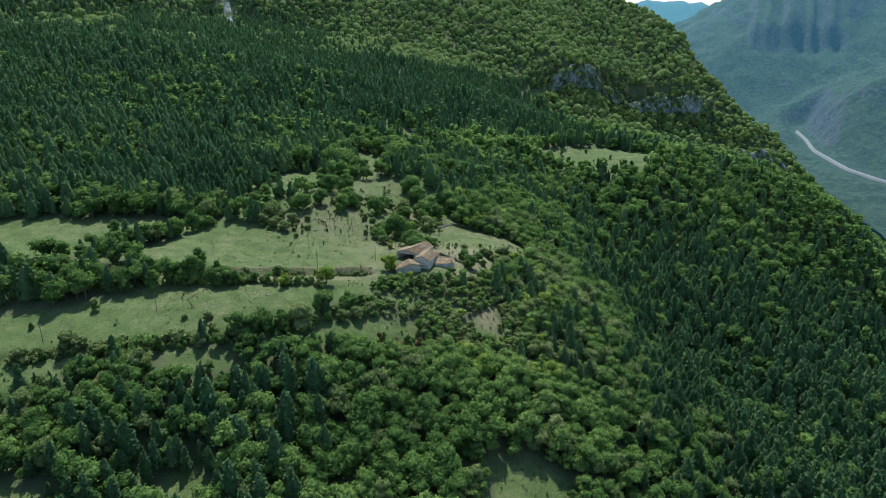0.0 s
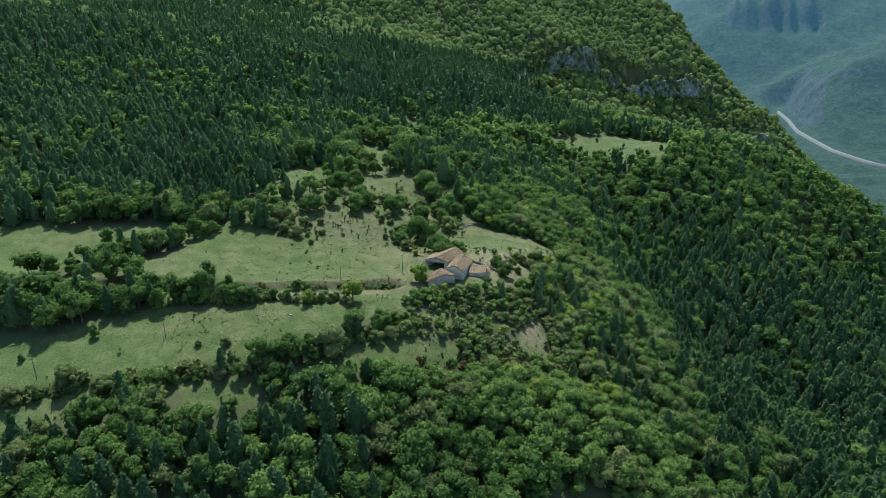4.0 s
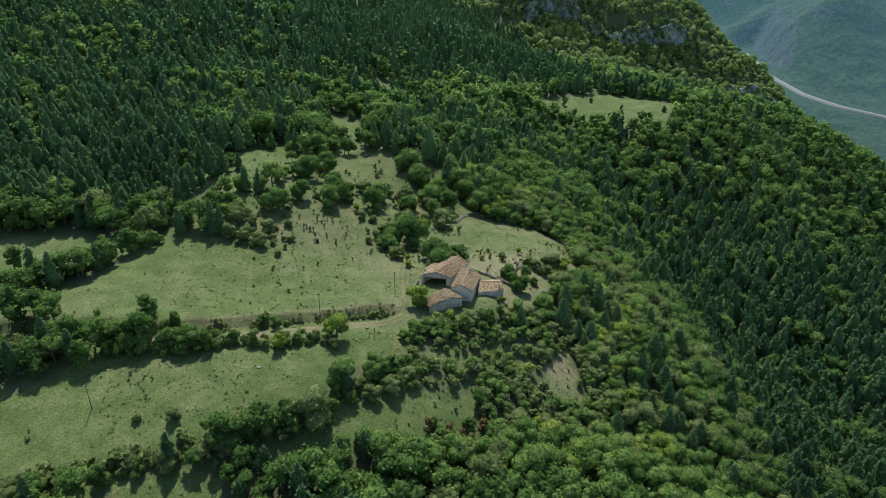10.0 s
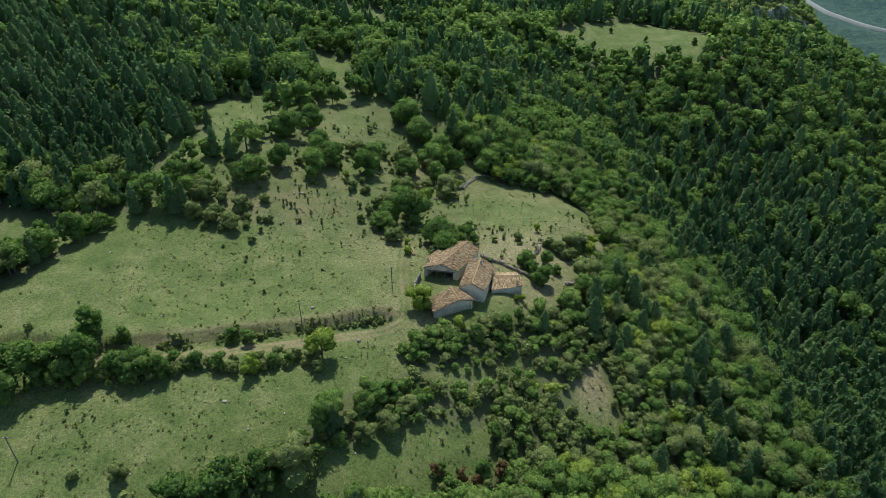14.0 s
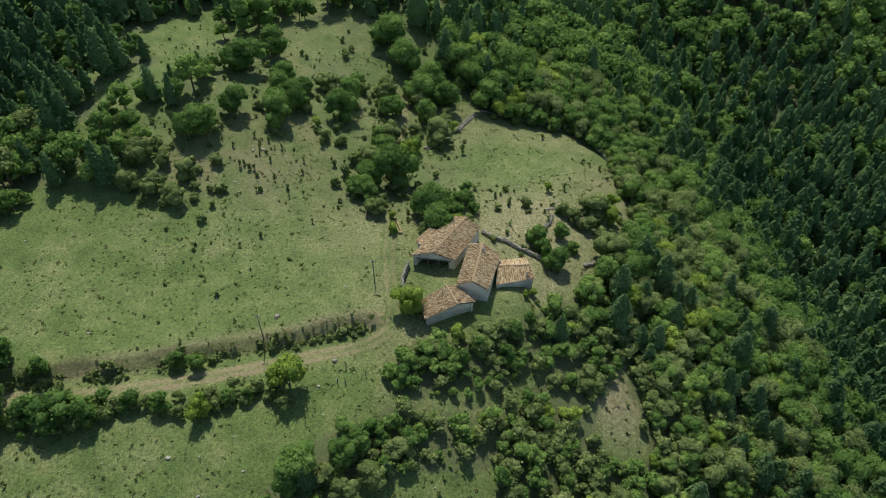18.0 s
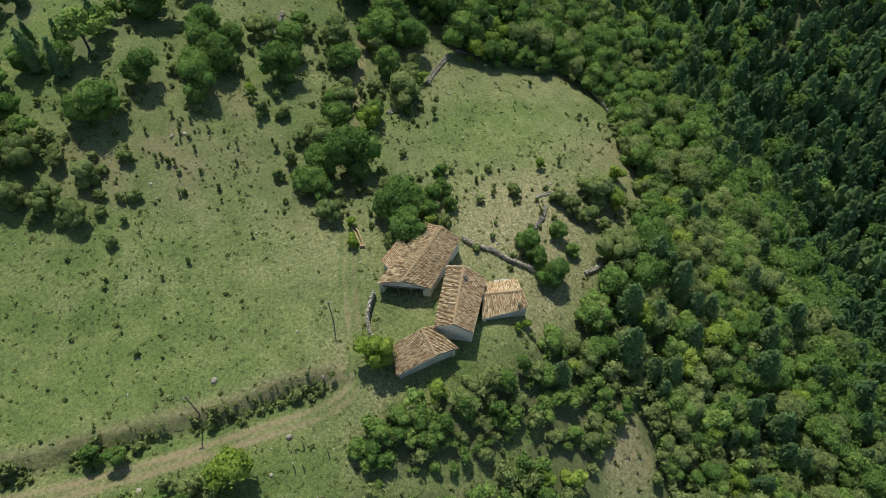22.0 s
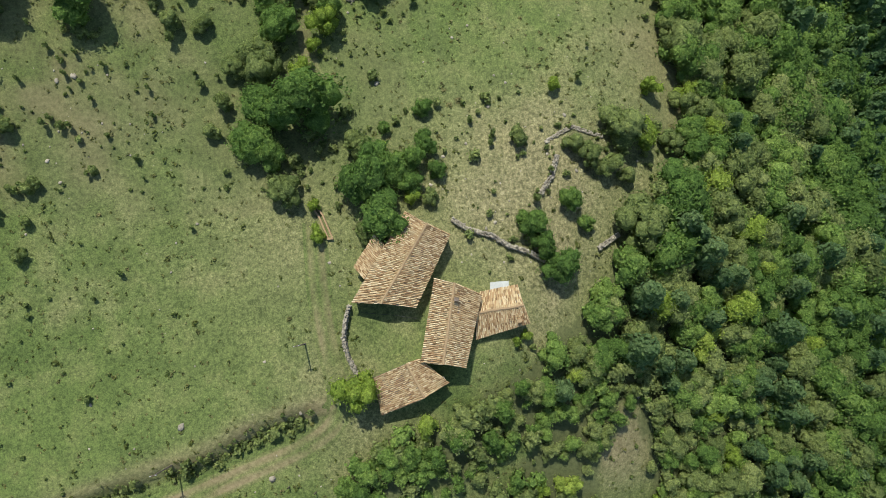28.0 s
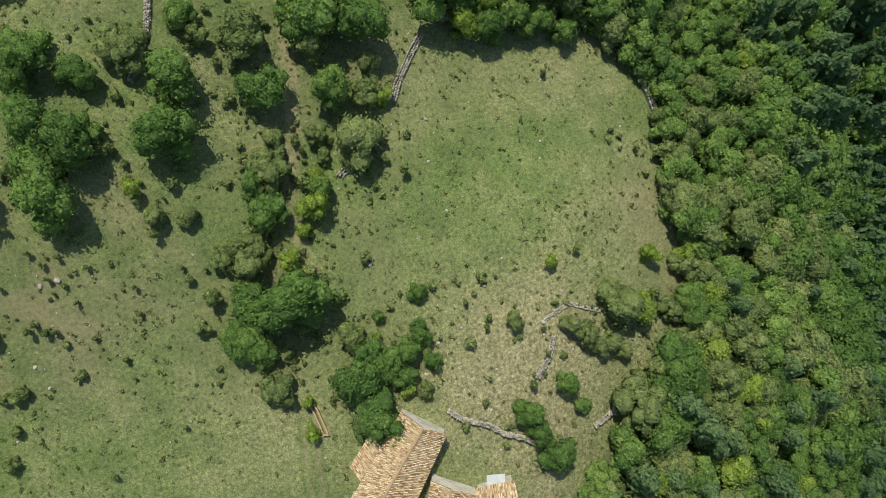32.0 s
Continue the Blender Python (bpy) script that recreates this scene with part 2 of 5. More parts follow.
LEAF = foliage("broad_leaves", (0.074, 0.140, 0.042), (0.134, 0.236, 0.059), (0.245, 0.362, 0.095), (0.24, 0.38, 0.08))
NEEDLE = foliage("pine_needles", (0.070, 0.132, 0.060), (0.107, 0.188, 0.081), (0.167, 0.255, 0.106), (0.15, 0.30, 0.09))
OLIVE = foliage("scrub_leaves", (0.122, 0.172, 0.062), (0.196, 0.258, 0.088), (0.285, 0.345, 0.128), (0.31, 0.40, 0.13))
YELLOW = foliage("bright_leaves", (0.15, 0.23, 0.042), (0.235, 0.335, 0.06), (0.34, 0.44, 0.095), (0.40, 0.52, 0.09))
TURF = foliage("turf_blades", (0.075, 0.115, 0.03), (0.14, 0.165, 0.052), (0.25, 0.24, 0.115), (0.25, 0.28, 0.1))
RUSSET = foliage("withered_leaves", (0.10, 0.075, 0.04), (0.19, 0.125, 0.062), (0.28, 0.18, 0.08), (0.26, 0.17, 0.07))
BARK = plain("bark", (0.07, 0.055, 0.04), (0.17, 0.14, 0.11), 3.0, 0.9, 0.6, 0.03)


def ground_material():
    mat, node, links, bsdf = material("meadow_ground", 0.95)
    broad, mid, fine = noise_of(node, links, 0.035, 5), noise_of(node, links, 0.22, 5), noise_of(node, links, 2.2, 6, 0.7)
    grass = ramp(node, links, mid, [(0.3, (0.078, 0.118, 0.033)), (0.5, (0.106, 0.150, 0.044)), (0.72, (0.156, 0.186, 0.066))])
    dry = ramp(node, links, fine, [(0.25, (0.145, 0.145, 0.068)), (0.55, (0.228, 0.215, 0.112)), (0.8, (0.335, 0.32, 0.20))])
    soil = ramp(node, links, fine, [(0.3, (0.15, 0.125, 0.065)), (0.7, (0.275, 0.23, 0.128))])
    litter = ramp(node, links, fine, [(0.3, (0.06, 0.078, 0.03)), (0.7, (0.13, 0.145, 0.062))])
    speckle = ramp(node, links, fine, [(0.36, (0.5, 0.52, 0.5)), (0.5, (0.95, 0.95, 0.92)), (0.66, (1.35, 1.32, 1.25))])
    grit = noise_of(node, links, 5.5, 4, 0.75)
    patch = math_of(node, links, "ADD", math_of(node, links, "MULTIPLY", broad, 0.9), math_of(node, links, "MULTIPLY", mid, 0.5))
    tufty = ramp(node, links, patch, [(0.68, (0, 0, 0)), (0.94, (0.42, 0.42, 0.42))])
    dryness = math_of(node, links, "ADD", tufty, attribute(node, "dry"))
    dryness.node.use_clamp = True
    col = blend(node, links, dryness, grass, dry)
    col = blend(node, links, 0.75, col, speckle, "MULTIPLY")
    col = blend(node, links, 0.8, col, ramp(node, links, grit, [(0.36, (0.5, 0.52, 0.5)), (0.52, (1.0, 1.0, 0.98)), (0.68, (1.6, 1.55, 1.42))]), "MULTIPLY")
    col = blend(node, links, attribute(node, "bare"), col, soil)
    col = blend(node, links, attribute(node, "litter"), col, litter)
    links.new(col, bsdf.inputs["Base Color"])
    bump(node, links, bsdf, fine, 0.9, 0.12)
    return mat


GROUND = ground_material()


def rock_material(name, a, b, scale=0.6, moss=False):
    mat, node, links, bsdf = material(name, 0.92)
    big, fine = noise_of(node, links, scale, 6, 0.7), noise_of(node, links, scale * 8, 4)
    streak = node("ShaderNodeTexNoise", Scale=scale * 1.6, Detail=4)
    tc, mp = node("ShaderNodeTexCoord"), node("ShaderNodeMapping")
    mp.inputs["Scale"].default_value = (1, 1, 0.18)
    links.new(tc.outputs["Object"], mp.inputs["Vector"])
    links.new(mp.outputs[0], streak.inputs["Vector"])
    fac = math_of(node, links, "ADD", math_of(node, links, "MULTIPLY", big, 0.5), math_of(node, links, "MULTIPLY", streak.outputs["Fac"], 0.5))
    col = ramp(node, links, fac, [(0.32, a), (0.62, b)])
    geo = node("ShaderNodeNewGeometry")
    col = blend(node, links, 0.6, col, ramp(node, links, geo.outputs["Random Per Island"], [(0.0, (0.6, 0.6, 0.6)), (1.0, (1.25, 1.22, 1.18))]), "MULTIPLY")
    if moss:
        col = blend(node, links, ramp(node, links, noise_of(node, links, 0.09, 6, 0.75), [(0.46, (0, 0, 0)), (0.56, (1, 1, 1))]), col, (0.085, 0.115, 0.05))
    links.new(col, bsdf.inputs["Base Color"])
    bump(node, links, bsdf, fine, 0.8, 0.4 / scale * 0.1)
    return mat


def tile_material():
    mat, node, links, bsdf = material("clay_tiles", 0.88)
    geo = node("ShaderNodeNewGeometry")
    each = ramp(node, links, geo.outputs["Random Per Island"], [(0.0, (0.19, 0.12, 0.06)), (0.25, (0.355, 0.232, 0.116)), (0.55, (0.46, 0.34, 0.182)), (0.82, (0.56, 0.442, 0.252)), (1.0, (0.67, 0.58, 0.375))])
    lichen, fine = noise_of(node, links, 0.9, 5, 0.7), noise_of(node, links, 14, 3)
    col = blend(node, links, ramp(node, links, lichen, [(0.5, (0, 0, 0)), (0.72, (0.6, 0.6, 0.6))]), each, (0.41, 0.36, 0.22))
    col = blend(node, links, 0.5, col, ramp(node, links, fine, [(0.3, (0.6, 0.6, 0.6)), (0.7, (1.2, 1.2, 1.2))]), "MULTIPLY")
    links.new(col, bsdf.inputs["Base Color"])
    bump(node, links, bsdf, fine, 0.4, 0.02)
    return mat


def masonry(name, a, b, mortar):
    mat, node, links, bsdf = material(name, 0.93)
    tc = node("ShaderNodeTexCoord")
    vor = node("ShaderNodeTexVoronoi", Scale=3.4)
    edge = node("ShaderNodeTexVoronoi", Scale=3.4)
    edge.feature = "DISTANCE_TO_EDGE"
    mp = node("ShaderNodeMapping")
    mp.inputs["Scale"].default_value = (1, 1, 1.7)
    links.new(tc.outputs["Object"], mp.inputs["Vector"])
    for v in (vor, edge):
        links.new(mp.outputs[0], v.inputs["Vector"])
    big = noise_of(node, links, 0.5, 5)
    stone = blend(node, links, vor.outputs["Color"], a, b)
    joint = ramp(node, links, edge.outputs["Distance"], [(0.02, (1, 1, 1)), (0.09, (0, 0, 0))])
    col = blend(node, links, joint, stone, mortar)
    col = blend(node, links, ramp(node, links, big, [(0.42, (0, 0, 0)), (0.6, (0.85, 0.85, 0.85))]), col, mortar)
    links.new(col, bsdf.inputs["Base Color"])
    bump(node, links, bsdf, edge.outputs["Distance"], 0.6, 0.05)
    return mat


MOUNTAIN = foliage("mountain_leaves", (0.175, 0.26, 0.082), (0.255, 0.35, 0.105), (0.36, 0.44, 0.14), (0.22, 0.33, 0.10))
ROCK = rock_material("limestone_cliff", (0.10, 0.13, 0.10), (0.43, 0.48, 0.41), 0.34, True)
STONE = rock_material("field_stone", (0.20, 0.182, 0.135), (0.41, 0.383, 0.30), 1.2)
TILE = tile_material()
WALL = masonry("stone_masonry", (0.30, 0.28, 0.21), (0.46, 0.43, 0.33), (0.60, 0.57, 0.45))
TIMBER = plain("weathered_timber", (0.10, 0.08, 0.06), (0.24, 0.20, 0.16), 2.0, 0.85, 0.5, 0.02)
MORTAR = plain("ridge_mortar", (0.24, 0.17, 0.095), (0.38, 0.285, 0.16), 3.0, 0.95, 0.4, 0.03)
SHEET = plain("grey_sheet", (0.26, 0.28, 0.26), (0.42, 0.45, 0.42), 1.4, 0.5, 0.2, 0.01)
ASPHALT = plain("pale_asphalt", (0.19, 0.215, 0.20), (0.27, 0.295, 0.275), 0.2, 0.9, 0.1, 0.01)
IRON = plain("dark_iron", (0.03, 0.03, 0.03), (0.07, 0.065, 0.06), 4, 0.6, 0.1, 0.01)


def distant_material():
    """Wooded mountains and grey crags far behind, with a blue glow painted on as haze."""
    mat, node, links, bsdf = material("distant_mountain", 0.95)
    wood, crown = noise_of(node, links, 0.006, 5, 0.65), noise_of(node, links, 0.11, 4, 0.8)
    geo = node("ShaderNodeNewGeometry")
    sep = node("ShaderNodeSeparateXYZ")
    links.new(geo.outputs["Normal"], sep.inputs[0])
    green = ramp(node, links, crown, [(0.34, (0.018, 0.042, 0.026)), (0.5, (0.034, 0.066, 0.036)), (0.68, (0.066, 0.108, 0.048))])
    grey = ramp(node, links, crown, [(0.35, (0.024, 0.036, 0.036)), (0.7, (0.09, 0.112, 0.10))])
    steep = math_of(node, links, "ADD", sep.outputs["Z"], math_of(node, links, "MULTIPLY", wood, 0.35))
    haze_glow = attribute(node, "haze_glow")
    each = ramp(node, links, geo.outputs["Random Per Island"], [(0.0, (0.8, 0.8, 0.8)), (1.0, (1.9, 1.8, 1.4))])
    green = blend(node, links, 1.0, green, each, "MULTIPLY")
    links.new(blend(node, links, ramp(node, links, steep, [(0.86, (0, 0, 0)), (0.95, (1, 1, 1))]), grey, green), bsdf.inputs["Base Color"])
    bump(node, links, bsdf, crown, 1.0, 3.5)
    # haze is put in as blue emission, stronger with distance
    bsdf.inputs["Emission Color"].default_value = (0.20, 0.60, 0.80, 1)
    links.new(haze_glow, bsdf.inputs["Emission Strength"])
    return mat


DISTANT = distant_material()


# ---- mesh helpers ----
def bulk(name, verts, quads, mats, which=None, tint=None, smooth=False):
    """One mesh of quads from arrays."""
    me = bpy.data.meshes.new(name)
    n, m = len(verts), len(quads)
    me.vertices.add(n)
    me.vertices.foreach_set("co", np.asarray(verts, np.float32).ravel())
    me.loops.add(4 * m)
    me.loops.foreach_set("vertex_index", np.asarray(quads, np.int32).ravel())
    me.polygons.add(m)
    me.polygons.foreach_set("loop_start", np.arange(0, 4 * m, 4, dtype=np.int32))
    for mat in mats:
        me.materials.append(mat)
    if which is not None:
        me.polygons.foreach_set("material_index", np.asarray(which, np.int32))
    me.update(calc_edges=True)
    if tint is not None:
        me.attributes.new("tint", "FLOAT", "FACE").data.foreach_set("value", np.asarray(tint, np.float32))
    if smooth:
        me.polygons.foreach_set("use_smooth", np.ones(m, bool))
    return me


def part(name, bm, mat, parent=None, label=""):
    """Links a bmesh as one mesh object, under its thing if it has one."""
    me = bpy.data.meshes.new(name)
    bm.normal_update()
    bm.to_mesh(me)
    bm.free()
    me.materials.append(mat)
    ob = new(name, me)
    ob.parent = parent
    return tagged(ob, label)


def prism(points, low, high, bm=None):
    """A solid over a footprint; low and high may be one height or a height for each corner."""
    bm = bm or bmesh.new()
    n = len(points)
    low = [low] * n if isinstance(low, (int, float)) else low
    high = [high] * n if isinstance(high, (int, float)) else high
    a = [bm.verts.new((x, y, z)) for (x, y), z in zip(points, low)]
    b = [bm.verts.new((x, y, z)) for (x, y), z in zip(points, high)]
    bm.faces.new(a[::-1])
    bm.faces.new(b)
    for i in range(n):
        j = (i + 1) % n
        bm.faces.new((a[i], a[j], b[j], b[i]))
    return bm


def inside(x, y, poly):
    hit = np.zeros(np.shape(x), bool)
    for (ax, ay), (bx, by) in zip(poly, poly[1:] + poly[:1]):
        cross = (ay > y) != (by > y)
        with np.errstate(divide="ignore", invalid="ignore"):
            hit ^= cross & (x < (bx - ax) * (y - ay) / (by - ay + 1e-12) + ax)
    return hit


def along(line, x, y):
    """Distance from a polyline."""
    best = np.full(np.shape(x), 1e9)
    for (ax, ay), (bx, by) in zip(line, line[1:]):
        dx, dy = bx - ax, by - ay
        u = np.clip(((x - ax) * dx + (y - ay) * dy) / (dx * dx + dy * dy), 0, 1)
        best = np.minimum(best, np.hypot(x - ax - u * dx, y - ay - u * dy))
    return best


# ---- plan: open ground in the woods ----
FIELDS = [(-160, 232), (-142, 238), (-121, 243), (-100, 240), (-82, 237), (-66, 236), (-55, 234), (-48, 242), (-41, 260), (-36, 292), (-17, 302), (-15, 289),
          (-22, 266), (-18, 237), (-10, 226), (-2, 224), (2, 214), (11, 204), (8, 200.8), (-1, 198.6), (-8, 197.5), (-14, 196.5), (-19, 193), (-19, 187), (-29, 183), (-38, 174), (-47, 169), (-61, 163), (-71, 158), (-86, 155), (-110, 143), (-165, 138)]
# open wood above the pasture
THIN = [(-64, 236), (-76, 238), (-84, 272), (-62, 284), (-50, 300), (-20, 320), (6, 300), (10, 272), (2, 285), (-8, 300), (-17, 305), (-40, 300), (-52, 285), (-50, 268), (-64, 255)]
# thin pasture with single trees above the farm
PASTURE = [(-50, 233), (-62, 236), (-64, 255), (-50, 268), (-52, 285), (-40, 300), (-17, 305), (-8, 300), (2, 285), (9, 270), (-1, 250), (-3, 226), (-12, 224)]
MEADOW = [(-4.6, 250), (4, 265), (9, 270), (33, 265), (37, 259), (36, 243), (37, 226), (28, 219), (23, 211), (12, 203), (0, 212), (-1, 224), (-8, 233)]
FAR_MEADOW = [(58, 392), (66, 402), (81, 409), (102, 420), (130, 410), (134, 372), (117, 360), (90, 366), (70, 374)]
GLADES = [[(-26, 390), (-14, 395), (-13, 378), (-25, 373)], [(-77, 289), (-68, 297), (-56, 309), (-52, 292), (-53, 273), (-61, 269), (-66, 280)], [(-40, 345), (-28, 336), (-30, 315), (-38, 318)],
          [(-35, 173), (-23, 177), (-13, 179), (-12, 173), (-17, 165), (-24, 166), (-34, 164), (-45, 160), (-46, 163)],
          [(-19, 189), (-9.6, 188.8), (-1, 189.8), (3, 191.5), (4, 189), (-4, 185.5), (-10, 186), (-19, 186)],
          [(-12.7, 179.5), (-6, 178), (-4, 172), (-8.4, 167.5), (-14.2, 167.5), (-16, 172.8)],
          [(-72, 158), (-62, 159), (-54, 159), (-53, 154), (-61, 151), (-70, 150)], [(14, 139), (25, 143), (35, 139), (32, 128), (22, 122), (13, 125)],
          [(-60, 125), (-54, 126), (-48, 122), (-56, 115), (-63, 118)], [(-98, 118), (-90, 119), (-81, 115), (-84, 109), (-98, 110)], [(-112, 152), (-96, 158), (-92, 152), (-108, 142)],
          [(17.8, 196), (20, 193), (19.8, 188), (18.4, 179), (13, 178), (12, 184), (15.6, 191)]]
HEDGE_BANDS = [[(-88, 227), (-91, 219.5), (-97, 216), (-104, 212), (-112, 206.5), (-120, 199.5), (-128, 191), (-136, 193), (-126, 206), (-115, 213.5), (-106, 219), (-98, 223.5)], [(-135, 191), (-122, 200), (-99, 204), (-88, 196), (-86, 187), (-90, 183), (-107, 176), (-124, 172)]]
TRACK = [(-16.5, 224), (-17.6, 216), (-17.8, 208), (-17.4, 203), (-18.8, 199.2), (-24, 197.4), (-31, 196.2), (-38, 194.8), (-46, 193.6), (-55, 192.6), (-64, 192.6), (-80, 193.6), (-100, 195), (-130, 198), (-170, 200)]


def open_ground(x, y):
    hit = inside(x, y, FIELDS) | inside(x, y, MEADOW) | inside(x, y, FAR_MEADOW) | inside(x, y, PASTURE)
    for g in GLADES:
        hit |= inside(x, y, g)
    for h in HEDGE_BANDS:
        hit &= ~inside(x, y, h)
    return hit


# ---- ground: one sheet, fine near the farm and coarse to the horizon ----
def spaced(a, b, fine, low, high, grow=1.09):
    mid = list(np.arange(a, b + fine, fine))
    down, d = [], fine
    while (down[-1] if down else a) > low:
        d = min(d * grow, 60)
        down.append((down[-1] if down else a) - d)
    up, d = [], fine
    while (up[-1] if up else mid[-1]) < high:
        d = min(d * grow, 60)
        up.append((up[-1] if up else mid[-1]) + d)
    return np.array(down[::-1] + mid + up)


gx, gy = spaced(-112, 62, 0.9, -2600, 3000, 1.04), spaced(118, 275, 0.9, -900, 4700, 1.028)
GX, GY = np.meshgrid(gx, gy)
GZ = land(GX, GY) - 60 * step(GY, 640, 700) * step(GX, 400, 440)
nx, ny = len(gx), len(gy)
idx = np.arange(nx * ny).reshape(ny, nx)
quads = np.stack([idx[:-1, :-1], idx[:-1, 1:], idx[1:, 1:], idx[1:, :-1]], -1).reshape(-1, 4)
me = bulk("ground", np.stack([GX, GY, GZ], -1).reshape(-1, 3), quads, [GROUND], smooth=True)
wob = 1.6
wx, wy = GX + wob * fractal(GX, GY, 5, 2, 21), GY + wob * fractal(GX, GY, 5, 2, 22)
clear = open_ground(wx, wy)
near_house = bell(GX, GY, 2, 218, 8, 0.4) + bell(GX, GY, 12, 224, 9, 0.4) + bell(GX, GY, -17, 222, 5, 0.3) + bell(GX, GY, 22, 224, 8, 0.5) + bell(GX, GY, -22, 225, 7, 0.45) + bell(GX, GY, 14, 212, 6, 0.45) + bell(GX, GY, -2, 232, 7, 0.35) + bell(GX, GY, 10, 228, 6, 0.4) + bell(GX, GY, -16, 197, 4, 0.4) + bell(GX, GY, -19, 207, 3.5, 0.3) + bell(GX, GY, -27, 212, 9, 0.15) + bell(GX, GY, 9, 206, 3.5, 0.5)
near_house = near_house + bell(GX, GY, 16.5, 187, 4.5, 1.0)
bare = 0.45 * inside(wx, wy, PASTURE) * np.clip(0.1 + 0.8 * fractal(GX, GY, 11, 3, 17), 0, 0.7) + 0.2 * step(GY, 246, 262) * inside(GX, GY, MEADOW) * np.clip(0.5 + 0.7 * fractal(GX, GY, 9, 3, 18), 0, 1) + 0.6 * bell(GX, GY, 15.5, 189, 3.5, 1.0) + 0.5 * bell(GX, GY, 36, 228, 4, 1.0) + 0.5 * bell(GX, GY, 33, 240, 5, 1.0) + 0.55 * bell(GX, GY, -47, 241, 7, 1.0) * np.clip(0.5 + fractal(GX, GY, 5, 2, 4), 0, 1) + 0.3 * bell(GX, GY, -38, 244, 8, 1.0) * np.clip(0.4 + fractal(GX, GY, 4, 3, 14), 0, 1)
rim = np.interp(GX, *zip(*BANK))
rim = np.exp(-np.abs(GY - rim - 1.0) / 0.7) * step(GX, -75, -60) * (1 - step(GX, -20, -17))
near_house = near_house + 0.6 * rim
face = np.exp(-((GY - np.interp(GX, *zip(*BANK)) + 0.1) / 0.9) ** 2) * step(GX, -90, -70) * (1 - step(GX, -19, -16)) * np.clip(0.7 + 0.6 * fractal(GX, GY, 3, 2, 27), 0, 1)
bare = bare + 0.35 * rim + 0.7 * face
clear = clear | (inside(GX, GY, THIN) & (fractal(GX, GY, 7, 2, 66) > -0.35))
trail = np.exp(-(along([(3, 262), (2.6, 250), (3.4, 240), (5, 232)], GX, GY) / 0.7) ** 2) * 0.35
trail = trail + 0.3 * inside(wx, wy, PASTURE) * np.clip(0.6 + 0.6 * fractal(GX, GY, 9, 3, 15), 0, 1)
for key, values in (("litter", np.where(clear, trail, 0.9)), ("dry", 0.78 * near_house - 0.7 * step(GY, 440, 500)), ("bare", np.clip(bare, 0, 1))):
    me.attributes.new(key, "FLOAT", "POINT").data.foreach_set("value", values.astype(np.float32).ravel())
tagged(new("ground", me), "grassy mountain terrain with terraced fields and woods", "ground", kind="structure")


# ---- trees ----
def ball(rx, ry, rz, rng, rough=0.18):
    """A lumpy cube-sphere of 24 quads."""
    verts, quads, seen = [], [], {}

    def vert(p):
        key = tuple(round(c, 3) for c in p)
        if key not in seen:
            seen[key] = len(verts)
            d = np.array(p, float)
            d = d / np.linalg.norm(d) * (1 + rough * rng.uniform(-1, 1))
            verts.append(d * (rx, ry, rz))
        return seen[key]
    for axis in range(3):
        for side in (-1, 1):
            for i in (-1, 0):
                for j in (-1, 0):
                    cell = []
                    for a, b in ((i, j), (i + 1, j), (i + 1, j + 1), (i, j + 1)):
                        p = [0, 0, 0]
                        p[axis], p[(axis + 1) % 3], p[(axis + 2) % 3] = side, a * side, b
                        cell.append(vert(p))
                    quads.append(cell)
    return np.array(verts), np.array(quads)


def lump(r, rng):
    """A rough lump of six quads."""
    V = np.array([(x, y, z) for z in (-1, 1) for x, y in ((-1, -1), (1, -1), (1, 1), (-1, 1))], float) * 0.62
    V = V * rng.uniform(0.75, 1.2, (8, 1)) * r
    return V, np.array([(3, 2, 1, 0), (4, 5, 6, 7), (0, 1, 5, 4), (1, 2, 6, 5), (2, 3, 7, 6), (3, 0, 4, 7)])


def leaves(centres, outward, size, rng, narrow=0.7, loose=0.6):
    """A quad for each clump of leaves, turned roughly outward."""
    n = len(centres)
    nrm = outward / np.maximum(np.linalg.norm(outward, axis=1, keepdims=True), 1e-6) + rng.normal(0, loose, (n, 3))
    nrm /= np.linalg.norm(nrm, axis=1, keepdims=True)
    a = np.cross(nrm, rng.normal(0, 1, (n, 3)))
    a /= np.linalg.norm(a, axis=1, keepdims=True)
    b = np.cross(nrm, a)
    s = size * rng.uniform(0.6, 1.25, (n, 1))
    corners = [centres + s * (u * a + v * narrow * b) + nrm * s * k for u, v, k in ((-.5, -.32, 0), (.42, -.5, .12), (.5, .36, 0), (-.36, .5, .12))]
    V = np.stack(corners, 1).reshape(-1, 3)
    return V, np.arange(4 * n).reshape(n, 4)


def join(pieces):
    vs, qs, ms, k = [], [], [], 0
    for V, Q, m in pieces:
        vs.append(V), qs.append(np.asarray(Q) + k), ms.append(np.full(len(Q), m))
        k += len(V)
    return np.concatenate(vs), np.concatenate(qs), np.concatenate(ms)


def tube(path, radii, sides=5):
    V, Q = [], []
    for p, r in zip(path, radii):
        for i in range(sides):
            w = 2 * math.pi * i / sides
            V.append((p[0] + r * math.cos(w), p[1] + r * math.sin(w), p[2]))
    for k in range(len(path) - 1):
        for i in range(sides):
            j = (i + 1) % sides
            Q.append((k * sides + i, k * sides + j, (k + 1) * sides + j, (k + 1) * sides + i))
    return np.array(V), np.array(Q)


